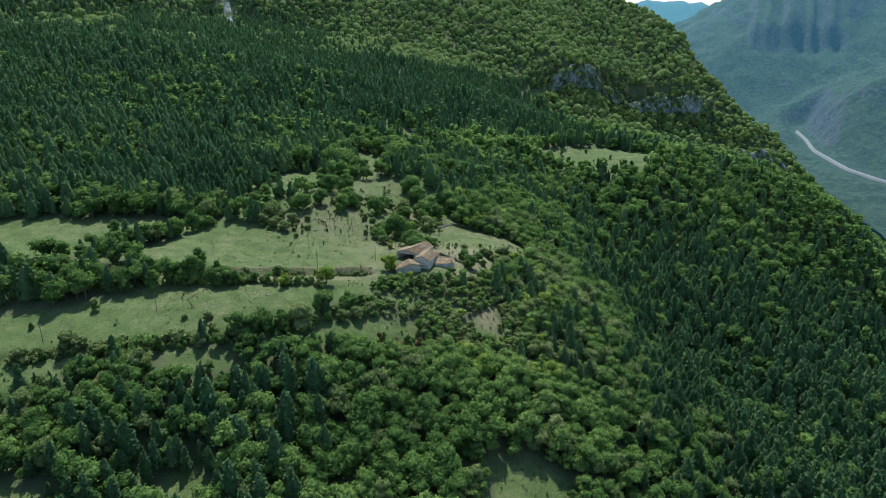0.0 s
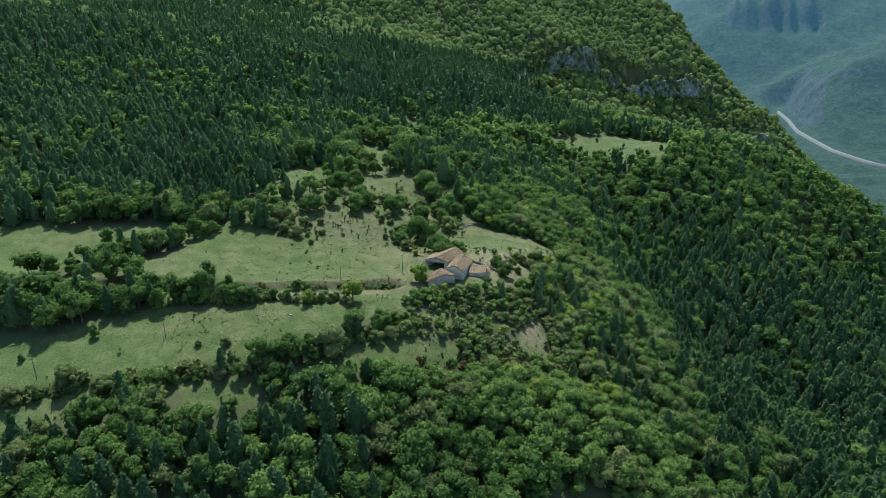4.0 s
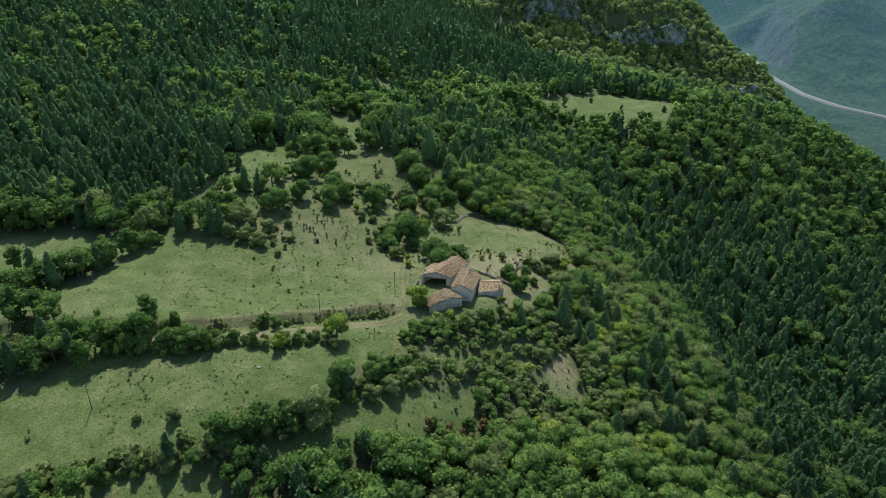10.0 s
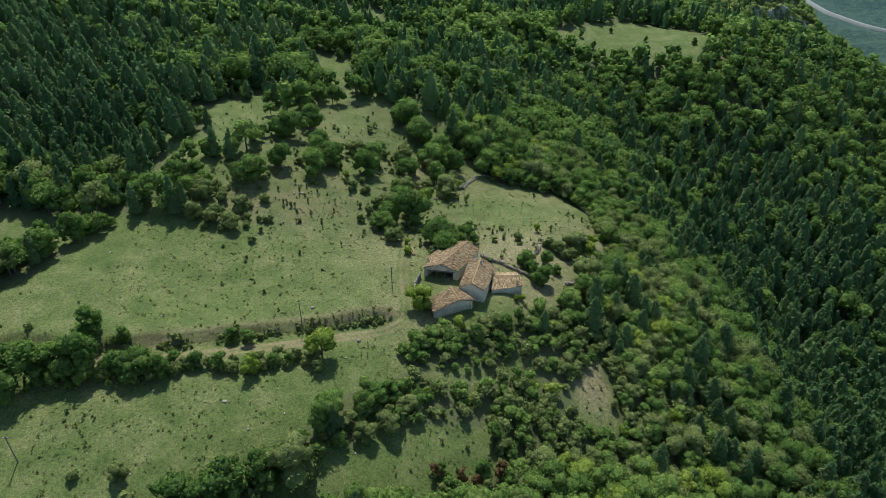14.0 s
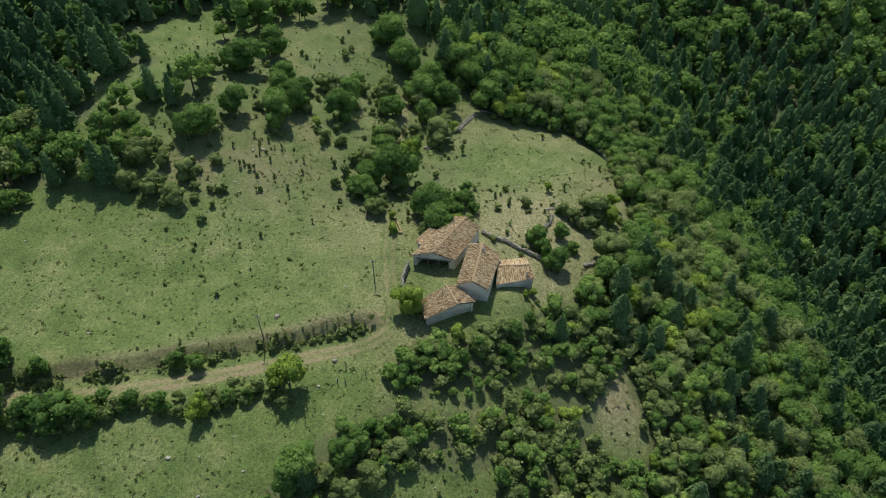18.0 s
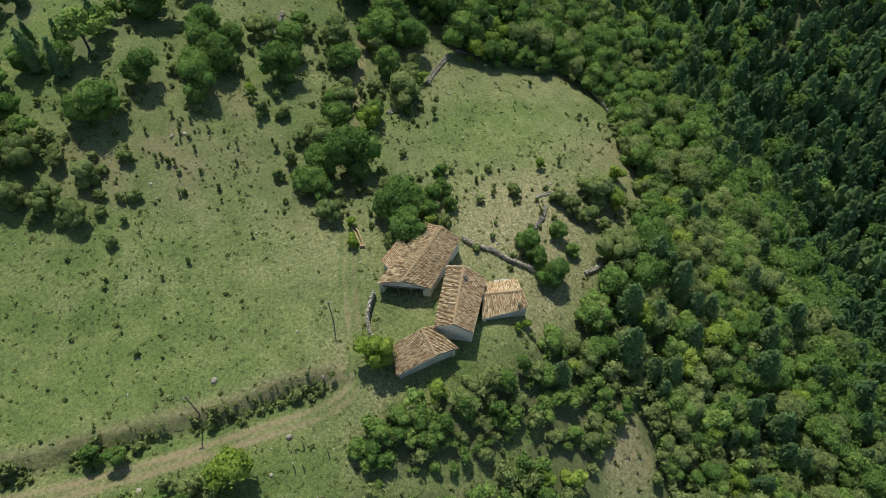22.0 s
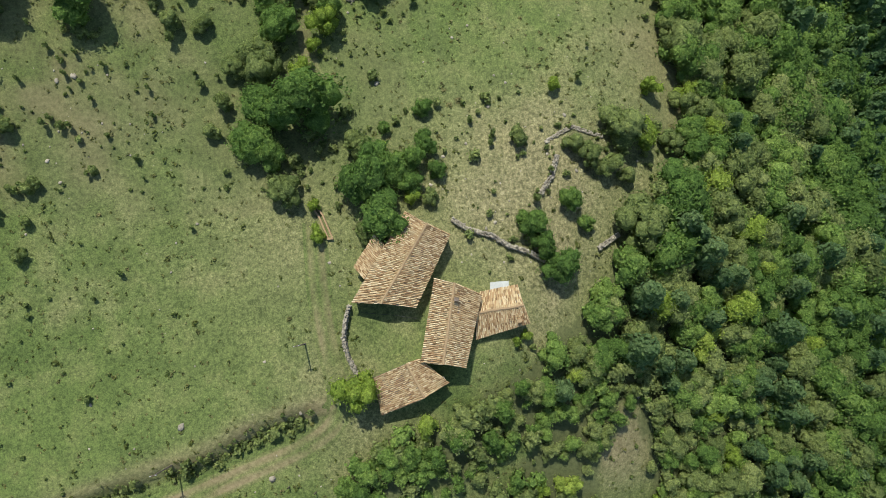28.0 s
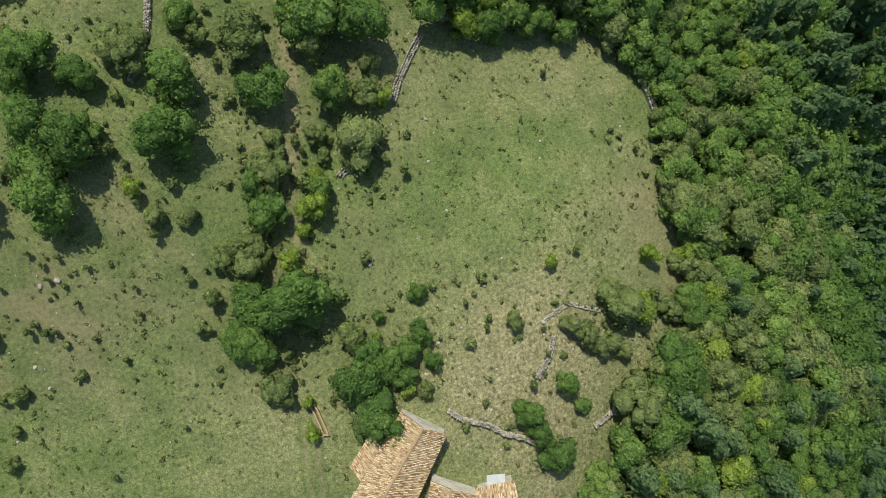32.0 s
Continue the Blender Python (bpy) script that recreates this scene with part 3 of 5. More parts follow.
def shell(profile, sides, rng, rough=0.14):
    """A crown of revolution from pairs of height and radius, with knobbly rings; closed at its tip."""
    V, Q = [], []
    for k, (z, r) in enumerate(profile):
        w0 = rng.uniform(0, 6.28)
        for i in range(sides):
            w = w0 * 0.15 + 2 * math.pi * (i + 0.5 * (k % 2)) / sides
            f = r * (1 + rough * rng.uniform(-1, 1))
            V.append((f * math.cos(w), f * math.sin(w), z + 0.12 * r * rng.uniform(-1, 1)))
    for k in range(len(profile) - 1):
        Q += [(k * sides + i, k * sides + (i + 1) % sides, (k + 1) * sides + (i + 1) % sides, (k + 1) * sides + i) for i in range(sides)]
    return np.array(V), np.array(Q)


def broadleaf(seed, count, size, wide=0.46, lumps=11, bottom=0.22, solid=True):
    """A broadleaved tree one metre high: lobed crown of leafy clumps round a trunk with limbs. Returns trunk and crown pieces."""
    rng = np.random.default_rng(seed)
    centres, radii = [], []
    for k in range(lumps):
        w, u = rng.uniform(0, 2 * math.pi), rng.uniform(0, 1) ** 0.6
        z = bottom + 0.14 + (0.98 - bottom - 0.28) * rng.uniform(0, 1) ** 0.8
        reach = wide * u * math.sin(math.pi * min(0.95, max(0.12, (z - bottom + 0.12) / (1.12 - bottom)))) * 0.78
        centres.append((reach * math.cos(w), reach * math.sin(w), z))
        radii.append(rng.uniform(0.11, 0.23) * (wide / 0.46) * (1.35 if lumps < 7 else 1.0))
    centres.append((0, 0, 0.8)), radii.append(0.17 if lumps > 6 else 0.24)
    centres, radii = np.array(centres), np.array(radii)
    pick = rng.choice(len(radii), count, p=radii ** 2 / (radii ** 2).sum())
    d = rng.normal(0, 1, (count, 3))
    d[:, 2] = np.where(d[:, 2] < -0.6, -d[:, 2], d[:, 2])
    d /= np.linalg.norm(d, axis=1, keepdims=True)
    pts = centres[pick] + d * (radii[pick] * rng.uniform(0.86, 1.3, count))[:, None]
    crown = [(*leaves(pts, d, size, rng, loose=0.55), 0)]
    for c, r in zip(centres, radii):
        if solid:
            V, Q = ball(r * 0.86, r * 0.86, r * 0.8, rng, 0.3)
        else:
            V, Q = lump(r * 0.9, rng)
        crown.append((V + c, Q, 0))
    trunk = [(*tube([(0, 0, -0.06), (0.01, 0.01, 0.25), (0.0, 0.02, 0.6)], (0.032, 0.024, 0.012)), 0)]
    for k in range(min(3, lumps)):
        c = centres[k]
        trunk.append((*tube([(0, 0, 0.2), (c[0] * 0.5, c[1] * 0.5, 0.2 + (c[2] - 0.2) * 0.6), tuple(c)], (0.016, 0.012, 0.005), 4), 0))
    return join(trunk), join(crown)


def mound(seed, sides=5, tufts=4):
    """A far crown one metre high: a knobbly dome with a few tufts."""
    rng = np.random.default_rng(seed)
    crown = [(*shell([(0.0, 0.44), (0.42, 0.5), (0.78, 0.34), (1.0, 0.05)], sides, rng, 0.2), 0)]
    d = rng.normal(0, 1, (tufts, 3)) * (1, 1, 0.4) + (0, 0, 0.5)
    d /= np.linalg.norm(d, axis=1, keepdims=True)
    crown.append((*leaves(d * (0.46, 0.46, 0.5) + (0, 0, 0.42), d, 0.34, rng, loose=0.4), 0))
    return join([(*tube([(0, 0, -0.06), (0, 0, 0.4)], (0.03, 0.02)), 0)]), join(crown)


def conifer(seed, tiers, sides, tufts, size, wide=0.25, bottom=0.1):
    """A pine one metre high: a plump cone of boughs in tiers, with tufts of needles standing off it."""
    rng = np.random.default_rng(seed)
    profile = []
    for t in range(tiers):
        u = t / (tiers - 1)
        reach = 0.86 * wide * (1 - u) ** 0.7 * (1.12 if t % 2 == 0 else 0.86) * rng.uniform(0.88, 1.12) * min(1, 0.72 + 2.2 * u) + 0.008
        profile.append((bottom + (0.98 - bottom) * u, reach))
    crown = [(*shell(profile, sides, rng, 0.3), 0)]
    u = rng.uniform(0, 1, tufts) ** 1.25
    w = rng.uniform(0, 6.28, tufts)
    r = wide * (1 - u) ** 0.7 * np.minimum(1, 0.72 + 2.2 * u) * rng.uniform(0.8, 1.3, tufts) + 0.01
    pts = np.column_stack([r * np.cos(w), r * np.sin(w), bottom + (0.97 - bottom) * u])
    out = np.column_stack([np.cos(w), np.sin(w), np.full(tufts, 0.85)])
    crown.append((*leaves(pts, out, size, rng, 0.55, 0.42), 0))
    trunk = [(*tube([(0, 0, -0.05), (0, 0, 0.5), (0, 0, 0.95)], (0.018, 0.012, 0.003)), 0)]
    return join(trunk), join(crown)


def scatter(name, label, category, places, templates, mats, rng, bark=True):
    """Joins many trees into one mesh. places: rows of x, y, height, width factor, tint, and the foot's height where it is not on the land."""
    vs, qs, ws, ts, k = [], [], [], [], 0
    which = rng.integers(0, len(templates), len(places))
    for i, (trunk, crown) in enumerate(templates):
        P = places[which == i]
        if not len(P):
            continue
        pieces = [(crown[0], crown[1], 0)] + ([(trunk[0], trunk[1], 1)] if bark else [])
        V, Q, M = join(pieces)
        w = rng.uniform(0, 2 * math.pi, len(P))
        c, s = np.cos(w)[:, None], np.sin(w)[:, None]
        h, f = P[:, 2:3], P[:, 3:4]
        X = (V[None, :, 0] * c - V[None, :, 1] * s) * h * f + P[:, 0:1]
        Y = (V[None, :, 0] * s + V[None, :, 1] * c) * h * f + P[:, 1:2]
        Z = V[None, :, 2] * h + (P[:, 5] if P.shape[1] > 5 else land(P[:, 0], P[:, 1]))[:, None]
        vs.append(np.stack([X, Y, Z], -1).reshape(-1, 3))
        qs.append((Q[None] + (np.arange(len(P)) * len(V))[:, None, None] + k).reshape(-1, 4))
        ws.append(np.tile(M, len(P)))
        ts.append(np.repeat(P[:, 4], len(Q)))
        k += len(P) * len(V)
    me = bulk(name, np.concatenate(vs), np.concatenate(qs), mats, np.concatenate(ws), np.concatenate(ts), smooth=True)
    return tagged(new(name, me), label, category, kind="stuff")


def grid_points(x0, x1, y0, y1, gap, rng):
    X, Y = np.meshgrid(np.arange(x0, x1, gap), np.arange(y0, y1, gap))
    X, Y = X.ravel() + rng.uniform(-.62, .62, X.size) * gap, Y.ravel() + rng.uniform(-.62, .62, Y.size) * gap
    return X, Y


def pine_share(x, y):
    """How much of the wood is pine."""
    n = fractal(x, y, 38, 3, 31)
    share = 0.30 + 0.5 * n - 0.14 * (1 - step(y, 160, 172))
    north = step(y, 222, 250)
    east = step(x + 0.35 * (x - 40) * north + 6 * north, 52, 88)
    share = share * (1 - east) + east * (0.86 - 0.80 * step(y - 0.25 * x, 240, 282) * (0.66 + 0.65 * n))
    slope = step(x, -2, 10) * (1 - step(x, 50, 80)) * step(y, 165, 185) * (1 - step(y + 0.8 * np.clip(x - 35, 0, 40), 250, 290))
    share = share * (1 - slope) + slope * (0.04 + 0.16 * n)
    share = share * (1 - 0.9 * step(y, 158, 168) * (1 - step(y, 195, 205)) * step(x, -60, -50) * (1 - step(x, 5, 15)))
    hill = step(-x, 35, 60) * step(y, 250, 272)
    share = share * (1 - hill) + hill * (0.85 + 0.35 * n)
    back = step(y, 395, 425) * (1 - step(x, 60, 130))
    return np.clip(share * (1 - back) + back * (0.95 + 0.2 * n), 0, 1)


rng = np.random.default_rng(7)
CLOSE_OAK = [broadleaf(s, 640, 0.05, lumps=13, bottom=0.1) for s in (31, 32, 33, 34, 38)]
CLOSE_PINE = [conifer(s, 11, 9, 300, 0.07) for s in (35, 36, 37)]
FINE_OAK = [broadleaf(s, 330, 0.07, lumps=10, bottom=0.1) for s in (1, 2, 3, 4)]
FINE_PINE = [conifer(s, 9, 8, 130, 0.085, wide=0.21) for s in (5, 6, 7, 8)]
MID_OAK = [broadleaf(s, 105, 0.105, lumps=6, bottom=0.1, wide=0.42, solid=False) for s in (11, 12, 13, 10)]
MID_PINE = [conifer(s, 6, 7, 44, 0.115) for s in (14, 15, 24, 26)]
DISTANT_OAK = [broadleaf(s, 44, 0.15, lumps=3, bottom=0.1, wide=0.42, solid=False) for s in (16, 17, 20)]
DISTANT_PINE = [conifer(s, 5, 6, 20, 0.14) for s in (18, 19, 25)]


def near_zone(x, y):
    return (x > -112) & (x < 95) & (y > 95) & (y < 292)


def close_zone(x, y):
    return (x > -34) & (x < 74) & (y > 160) & (y < 292)


def wood_places(x0, x1, y0, y1, gap, keep):
    X, Y = grid_points(x0, x1, y0, y1, gap, rng)
    ok = keep(X, Y) & ~open_ground(X + 1.5 * fractal(X, Y, 6, 2, 40), Y + 1.5 * fractal(X, Y, 6, 2, 41)) & (along(TRACK, X, Y) > 4) & (~inside(X, Y, THIN) | (rng.uniform(0, 1, X.size) < 0.56))
    X, Y = X[ok], Y[ok]
    pine = rng.uniform(0, 1, X.size) < pine_share(X, Y)
    # the 0.3 taken off in the eastern ravine paints its shade into the leaves
    own = np.clip(0.36 + 0.07 * step(X, 0, 16) * (1 - step(X, 70, 110)) + 0.08 * close_zone(X, Y) - 0.3 * step(X, 52, 78) * (1 - step(Y, 285, 330)) + 0.3 * fractal(X, Y, 24, 2, 50) + rng.normal(0, 0.24, X.size), 0, 1.1)
    big = np.clip(1 + 0.22 * fractal(X, Y, 30, 2, 60) + rng.normal(0, 0.2, X.size), 0.5, 1.6)
    for g in GLADES:
        edge = along(g + g[:1], X, Y)
        big = big * (0.5 + 0.5 * step(edge, 0.0, 5.5))
    scrub = step(X, -40, -24) * (1 - step(X, 40, 66)) * step(Y, 160, 176) * (1 - step(Y, 258, 280))
    low = step(X, -34, -24) * (1 - step(X, 12, 24)) * step(Y, 166, 176) * (1 - step(Y, 200, 210))
    oak_h = big * (7.0 - 3.2 * scrub - 1.3 * low)
    oak = np.stack([X, Y, oak_h, 1.0 + 0.18 * scrub + 0.2 * low, own], -1)[~pine]
    con = np.stack([X, Y, big * (9.0 - 2.6 * scrub), np.ones_like(X), own], -1)[pine]
    return oak, con


oak, con = wood_places(-112, 95, 95, 292, 3.35, lambda x, y: near_zone(x, y) & ~close_zone(x, y))
thick_oak, thick_con = wood_places(-34, 74, 160, 292, 2.75, close_zone)
oak, con = np.concatenate([oak, thick_oak]), np.concatenate([con, thick_con])
scrubby = (rng.uniform(0, 1, len(oak)) < 0.1 + 0.5 * step(oak[:, 0], -22, 10) * (1 - step(oak[:, 0], 40, 66)) * step(oak[:, 1], 160, 178) * (1 - 0.8 * step(oak[:, 1], 222, 250)))
# undergrowth that closes the slope under the farm
X, Y = grid_points(-34, 72, 162, 290, 2.1, rng)
below = inside(X, Y, [(-24, 166), (-24, 204), (30, 204), (30, 166)])
ok = ~open_ground(X, Y) & ((X > 3) | below) & (rng.uniform(0, 1, X.size) < 0.62 + 0.25 * below + 0.4 * fractal(X, Y, 9, 2, 85)) & (along(TRACK, X, Y) > 3)
X, Y = X[ok], Y[ok]
low = np.stack([X, Y, rng.uniform(1.2, 3.0, X.size), np.full(X.size, 1.25), np.clip(rng.normal(0.5, 0.2, X.size), 0, 1)], -1)
UNDER = [broadleaf(s, 110, 0.125, lumps=9, bottom=0.0, wide=0.55, solid=False) for s in (41, 42, 43)]
half = rng.uniform(0, 1, X.size) < 0.6
scatter("undergrowth", "low grey-green bushes below the farm buildings", "scrub", low[half], UNDER, [OLIVE, BARK], rng, False)
scatter("undergrowth", "low green bushes below the farm buildings", "scrub", low[~half], UNDER, [LEAF, BARK], rng, False)
golden = rng.uniform(0, 1, len(oak)) < 0.10
close, shut = close_zone(oak[:, 0], oak[:, 1]), close_zone(con[:, 0], con[:, 1])
scatter("broadleaf_wood", "dense green oak wood on the slopes round the farm", "wood", oak[close & ~scrubby], CLOSE_OAK, [LEAF, BARK], rng)
scatter("broadleaf_wood", "oak wood on the lower slope before the fields", "wood", oak[~close & ~scrubby], FINE_OAK, [LEAF, BARK], rng)
scatter("scrub_wood", "grey-green scrub on the slope below the farm", "wood", oak[close & scrubby & ~golden], CLOSE_OAK, [OLIVE, BARK], rng)
scatter("scrub_wood", "grey-green scrub between the lower oaks", "wood", oak[~close & scrubby], FINE_OAK, [OLIVE, BARK], rng)
scatter("bright_wood", "yellow-green young trees between the oaks", "wood", oak[close & scrubby & golden], CLOSE_OAK, [YELLOW, BARK], rng)
scatter("pine_wood", "young dark green pines mixed into the oak wood", "wood", con[shut], CLOSE_PINE, [NEEDLE, BARK], rng)
scatter("pine_wood", "dark green pines below the fields", "wood", con[~shut], FINE_PINE, [NEEDLE, BARK], rng)


def middle_zone(x, y):
    return (x > -200) & (x < 190) & (y > 60) & (y < 350) & ~near_zone(x, y)


oak, con = wood_places(-200, 190, 60, 350, 3.6, middle_zone)
oak[:, 3] *= 1.08
con[:, 3] *= 1.05
seen = np.abs(oak[:, 0] + 10) < 0.72 * oak[:, 1] + 45
outer, oak = oak[~seen], oak[seen]
seen = np.abs(con[:, 0] + 10) < 0.72 * con[:, 1] + 45
outer, con = np.concatenate([outer, con[~seen]]), con[seen]
scatter("broadleaf_forest", "broadleaved forest across the ravine and on the ridge", "forest", oak, MID_OAK, [LEAF, BARK], rng)
scatter("pine_forest", "dark pine forest in the ravine and above the fields", "forest", con, MID_PINE, [NEEDLE, BARK], rng)
oak, con = wood_places(-330, 320, 20, 480, 4.15, lambda x, y: ~middle_zone(x, y) & ~near_zone(x, y))
oak[:, 3] *= 1.15
con[:, 3] *= 1.12
seen = np.abs(oak[:, 0] + 10) < 0.72 * oak[:, 1] + 45
outer, oak = np.concatenate([outer, oak[~seen]]), oak[seen]
seen = np.abs(con[:, 0] + 10) < 0.72 * con[:, 1] + 45
outer, con = np.concatenate([outer, con[~seen]]), con[seen]
scatter("broadleaf_forest", "broadleaved forest on the far ridge", "forest", oak, DISTANT_OAK, [LEAF], rng, False)
scatter("pine_forest", "dark pine plantation on the mountainside", "forest", con, DISTANT_PINE, [NEEDLE], rng, False)
# mountain woods: rounded crowns with gaps
sx, sy = zip(*sorted((p[0], p[1]) for p in SPUR))
X, Y = grid_points(-430, 350, 480, 860, 3.3, rng)
ok = (land(X, Y) > -175) & (rng.uniform(0, 1, X.size) < 0.95) & (crest(X, Y, SPUR, 0.72) > -200) & (along(CLIFF_LINE, X, Y - 3) > 3.5) & (along(SCREE, X, Y) > 5) & (Y < np.interp(X, sx, sy) + 18)
FAR_OAK = [mound(s) for s in (21, 22, 23)]
X, Y = X[ok], Y[ok]
belt = (Y < 572 + 0.35 * X + 9 * fractal(X, Y, 40, 2, 72)) & (X < 96)
belt = belt | ((X < -40) & (rng.uniform(0, 1, X.size) < (0.62 + 0.55 * fractal(X, Y, 70, 3, 73)) * (1 - step(Y + 0.25 * X, 600, 690))))
row = belt & (rng.uniform(0, 1, X.size) < 0.66)
scatter("pine_forest", "dark pine plantation in a straight-edged belt below the cliffs", "forest", np.stack([X[row], Y[row], rng.uniform(6.5, 10, row.sum()), np.full(row.sum(), 1.05), rng.uniform(0.1, 0.6, row.sum())], -1), DISTANT_PINE, [NEEDLE], rng, False)
X, Y = X[~belt], Y[~belt]
own = np.clip(0.42 + 0.3 * fractal(X, Y, 60, 2, 70) + rng.normal(0, 0.15, X.size), 0, 1)
SX, SY = grid_points(-330, 320, -170, 24, 9.5, rng)
outer = np.concatenate([outer, np.stack([SX, SY, rng.uniform(4, 8, SX.size), np.full(SX.size, 1.3), rng.uniform(0, 0.9, SX.size)], -1)])
scatter("outer_forest", "mixed forest on the slopes beside the farm valley", "forest", outer, DISTANT_OAK + DISTANT_PINE[:1], [LEAF, BARK], rng, False)
scatter("mountain_wood", "low green wood on the steep mountain flank", "forest", np.stack([X, Y, np.clip(rng.lognormal(1.0, 0.4, X.size), 1.4, 7) * (1 + 0.5 * (1 - step(Y, 500, 560))), np.full(X.size, 1.3), own], -1), FAR_OAK, [MOUNTAIN, BARK], rng, False)
# taller trees at the foot and on the edge of the cliffs
u = rng.uniform(84, 300, 420)
v = np.interp(u, *zip(*CLIFF_LINE)) - 42 * step(u, 252, 262)
v = v + np.where(rng.uniform(0, 1, u.size) < 0.7, rng.uniform(-16, -4, u.size), rng.uniform(7, 16, u.size))
scatter("cliff_wood", "green trees crowding the foot and edge of the cliffs", "forest", np.stack([u, v, rng.uniform(4, 9, u.size), np.full(u.size, 1.0), rng.uniform(0.1, 0.8, u.size)], -1), DISTANT_OAK, [MOUNTAIN, BARK], rng, False)
X, Y = grid_points(320, 620, 180, 670, 5.4, rng)
ok = rng.uniform(0, 1, X.size) < 0.55 + 0.4 * step(Y, 480, 540)
X, Y = X[ok], Y[ok]
own = np.clip(0.4 + 0.3 * fractal(X, Y, 120, 2, 71) + rng.normal(0, 0.15, X.size), 0, 1)
scatter("valley_wood", "distant woods on the far side of the gorge", "forest", np.stack([X, Y, rng.uniform(3, 7, X.size), np.full(X.size, 1.25), own], -1), FAR_OAK, [LEAF, BARK], rng, False)


# ---- single trees and bushes ----
def tree_thing(name, label, category, template, mat, seed, group):
    """A tree as a thing of its own: an empty with trunk and crown, one metre high."""
    (tv, tq, _), (cv, cq, _) = template
    base = tagged(new(name), label, category, group)
    for key, V, Q, m in (("trunk", tv, tq, BARK), ("crown", cv, cq, mat)):
        shade = np.full(len(Q), 0.1 + 0.1 * (seed % 5))
        ob = new(key, bulk(key, V, Q, [m], tint=shade, smooth=True))
        ob.parent = base
    return base


def plant(kinds, spots, narrow=1.0):
    """Sets out copies of the kinds at rows of x, y, height."""
    for i, (x, y, h) in enumerate(spots):
        base, used = kinds[i % len(kinds)]
        wide, h = narrow * random.uniform(0.98, 1.2), h * 1.06
        m = Matrix.LocRotScale((x, y, float(land(x, y)) - 0.03), Euler((random.uniform(-.08, .08), random.uniform(-.08, .08), random.uniform(0, 6.28))), None)
        ob = base if not used else copy_thing(base, m)
        ob.matrix_basis = m
        ob.scale = (h * wide * random.uniform(0.86, 1.16), h * wide * random.uniform(0.86, 1.16), h * random.uniform(0.9, 1.08))
        kinds[i % len(kinds)][1] = True


rich = dict(count=1900, size=0.042, lumps=24, bottom=0.06, wide=0.5)
OAKS = [[tree_thing("oak_tree", "round green oak standing in the pasture by the farm", "tree", broadleaf(100 + s, **rich), LEAF, s, "single oaks"), False] for s in range(4)]
SHRUBS = [[tree_thing("bush", "grey-green bush of thorny scrub on dry grass", "bush", broadleaf(110 + s, 800, 0.052, lumps=20, bottom=0.0, wide=0.58), OLIVE, s, "single bushes"), False] for s in range(3)]
BRIGHT = [[tree_thing("young_tree", "bright yellow-green young tree on the grass", "tree", broadleaf(120 + s, 760, 0.05, lumps=14, bottom=0.02, wide=0.48), YELLOW, s, "bright young trees"), False] for s in range(2)]
JUNIPERS = [[tree_thing("juniper", "slender dark juniper standing in the meadow", "bush", broadleaf(130 + s, 240, 0.085, lumps=8, bottom=0.02, wide=0.3), OLIVE, s, "junipers"), False] for s in range(2)]
HEDGE = [[tree_thing("hedge_tree", "green hedge tree on the old terrace bank", "tree", broadleaf(140 + s, 620, 0.058, lumps=17, bottom=0.03, wide=0.37), LEAF, s, "hedge trees"), False] for s in range(4)]

# pasture and meadow above the farm
plant(OAKS, [
    (-37.5, 263.1, 5.6), (-34.4, 261.3, 5.9), (-37.5, 259.4, 5.0), (-32.9, 262.3, 3.9), (-36.2, 271.9, 4.9), (-38.2, 269.1, 4.2), (-20.2, 273.9, 3.6), (-22.1, 266.2, 5.6), (-24, 259.8, 6.4), (-13, 263.9, 5.2), (-5.3, 262.6, 5.3), (-6.3, 271.2, 6.4), (0.4, 270.7, 5.9), (-32.5, 268.7, 3.5),
    (-15.7, 249.3, 4.5), (-9.4, 251.2, 3.5), (-14, 237.6, 8.7), (-19.5, 238.8, 5), (-21.7, 235.1, 4.2), (-19.4, 233.2, 3.9), (-3.2, 229.3, 3.5), (-8.9, 228.1, 5.6), (-6.2, 228.1, 4.2), (-3.9, 226.4, 3.1), (-0.5, 227.2, 2.5),
    (-7.7, 222.7, 4.8), (15.3, 220.4, 3.1), (9.5, 218.2, 3.8), (11.9, 212.8, 4.5), (29.4, 218.5, 7), (27.2, 212.2, 6.7), (35.2, 227.1, 4.8), (16.4, 267.3, 4.9), (22.3, 267.1, 4.2), (26.4, 265.4, 3.5), (31.5, 265.3, 2.8),
    (-0.7, 236, 2.1), (-1.1, 230.9, 2.8), (-5.8, 234, 1.7), (17, 217.2, 2.4), (-17, 253, 3.5), (10.4, 215.6, 3.1), (-3.3, 252.2, 1.4)])
plant(OAKS, [
    (-45.3, 275.4, 8.2), (-8, 284, 7.5), (-3, 276, 6.5), (-12, 292, 8), (-40, 284, 7), (-55.0, 249.5, 4.7), (-51.7, 250.3, 6.5), (-36.9, 254.9, 6.5), (-46.4, 257.7, 5.6), (-58.4, 261.4, 4.7), (-65.6, 251.9, 4.3), (-63.7, 262.0, 4.7)])
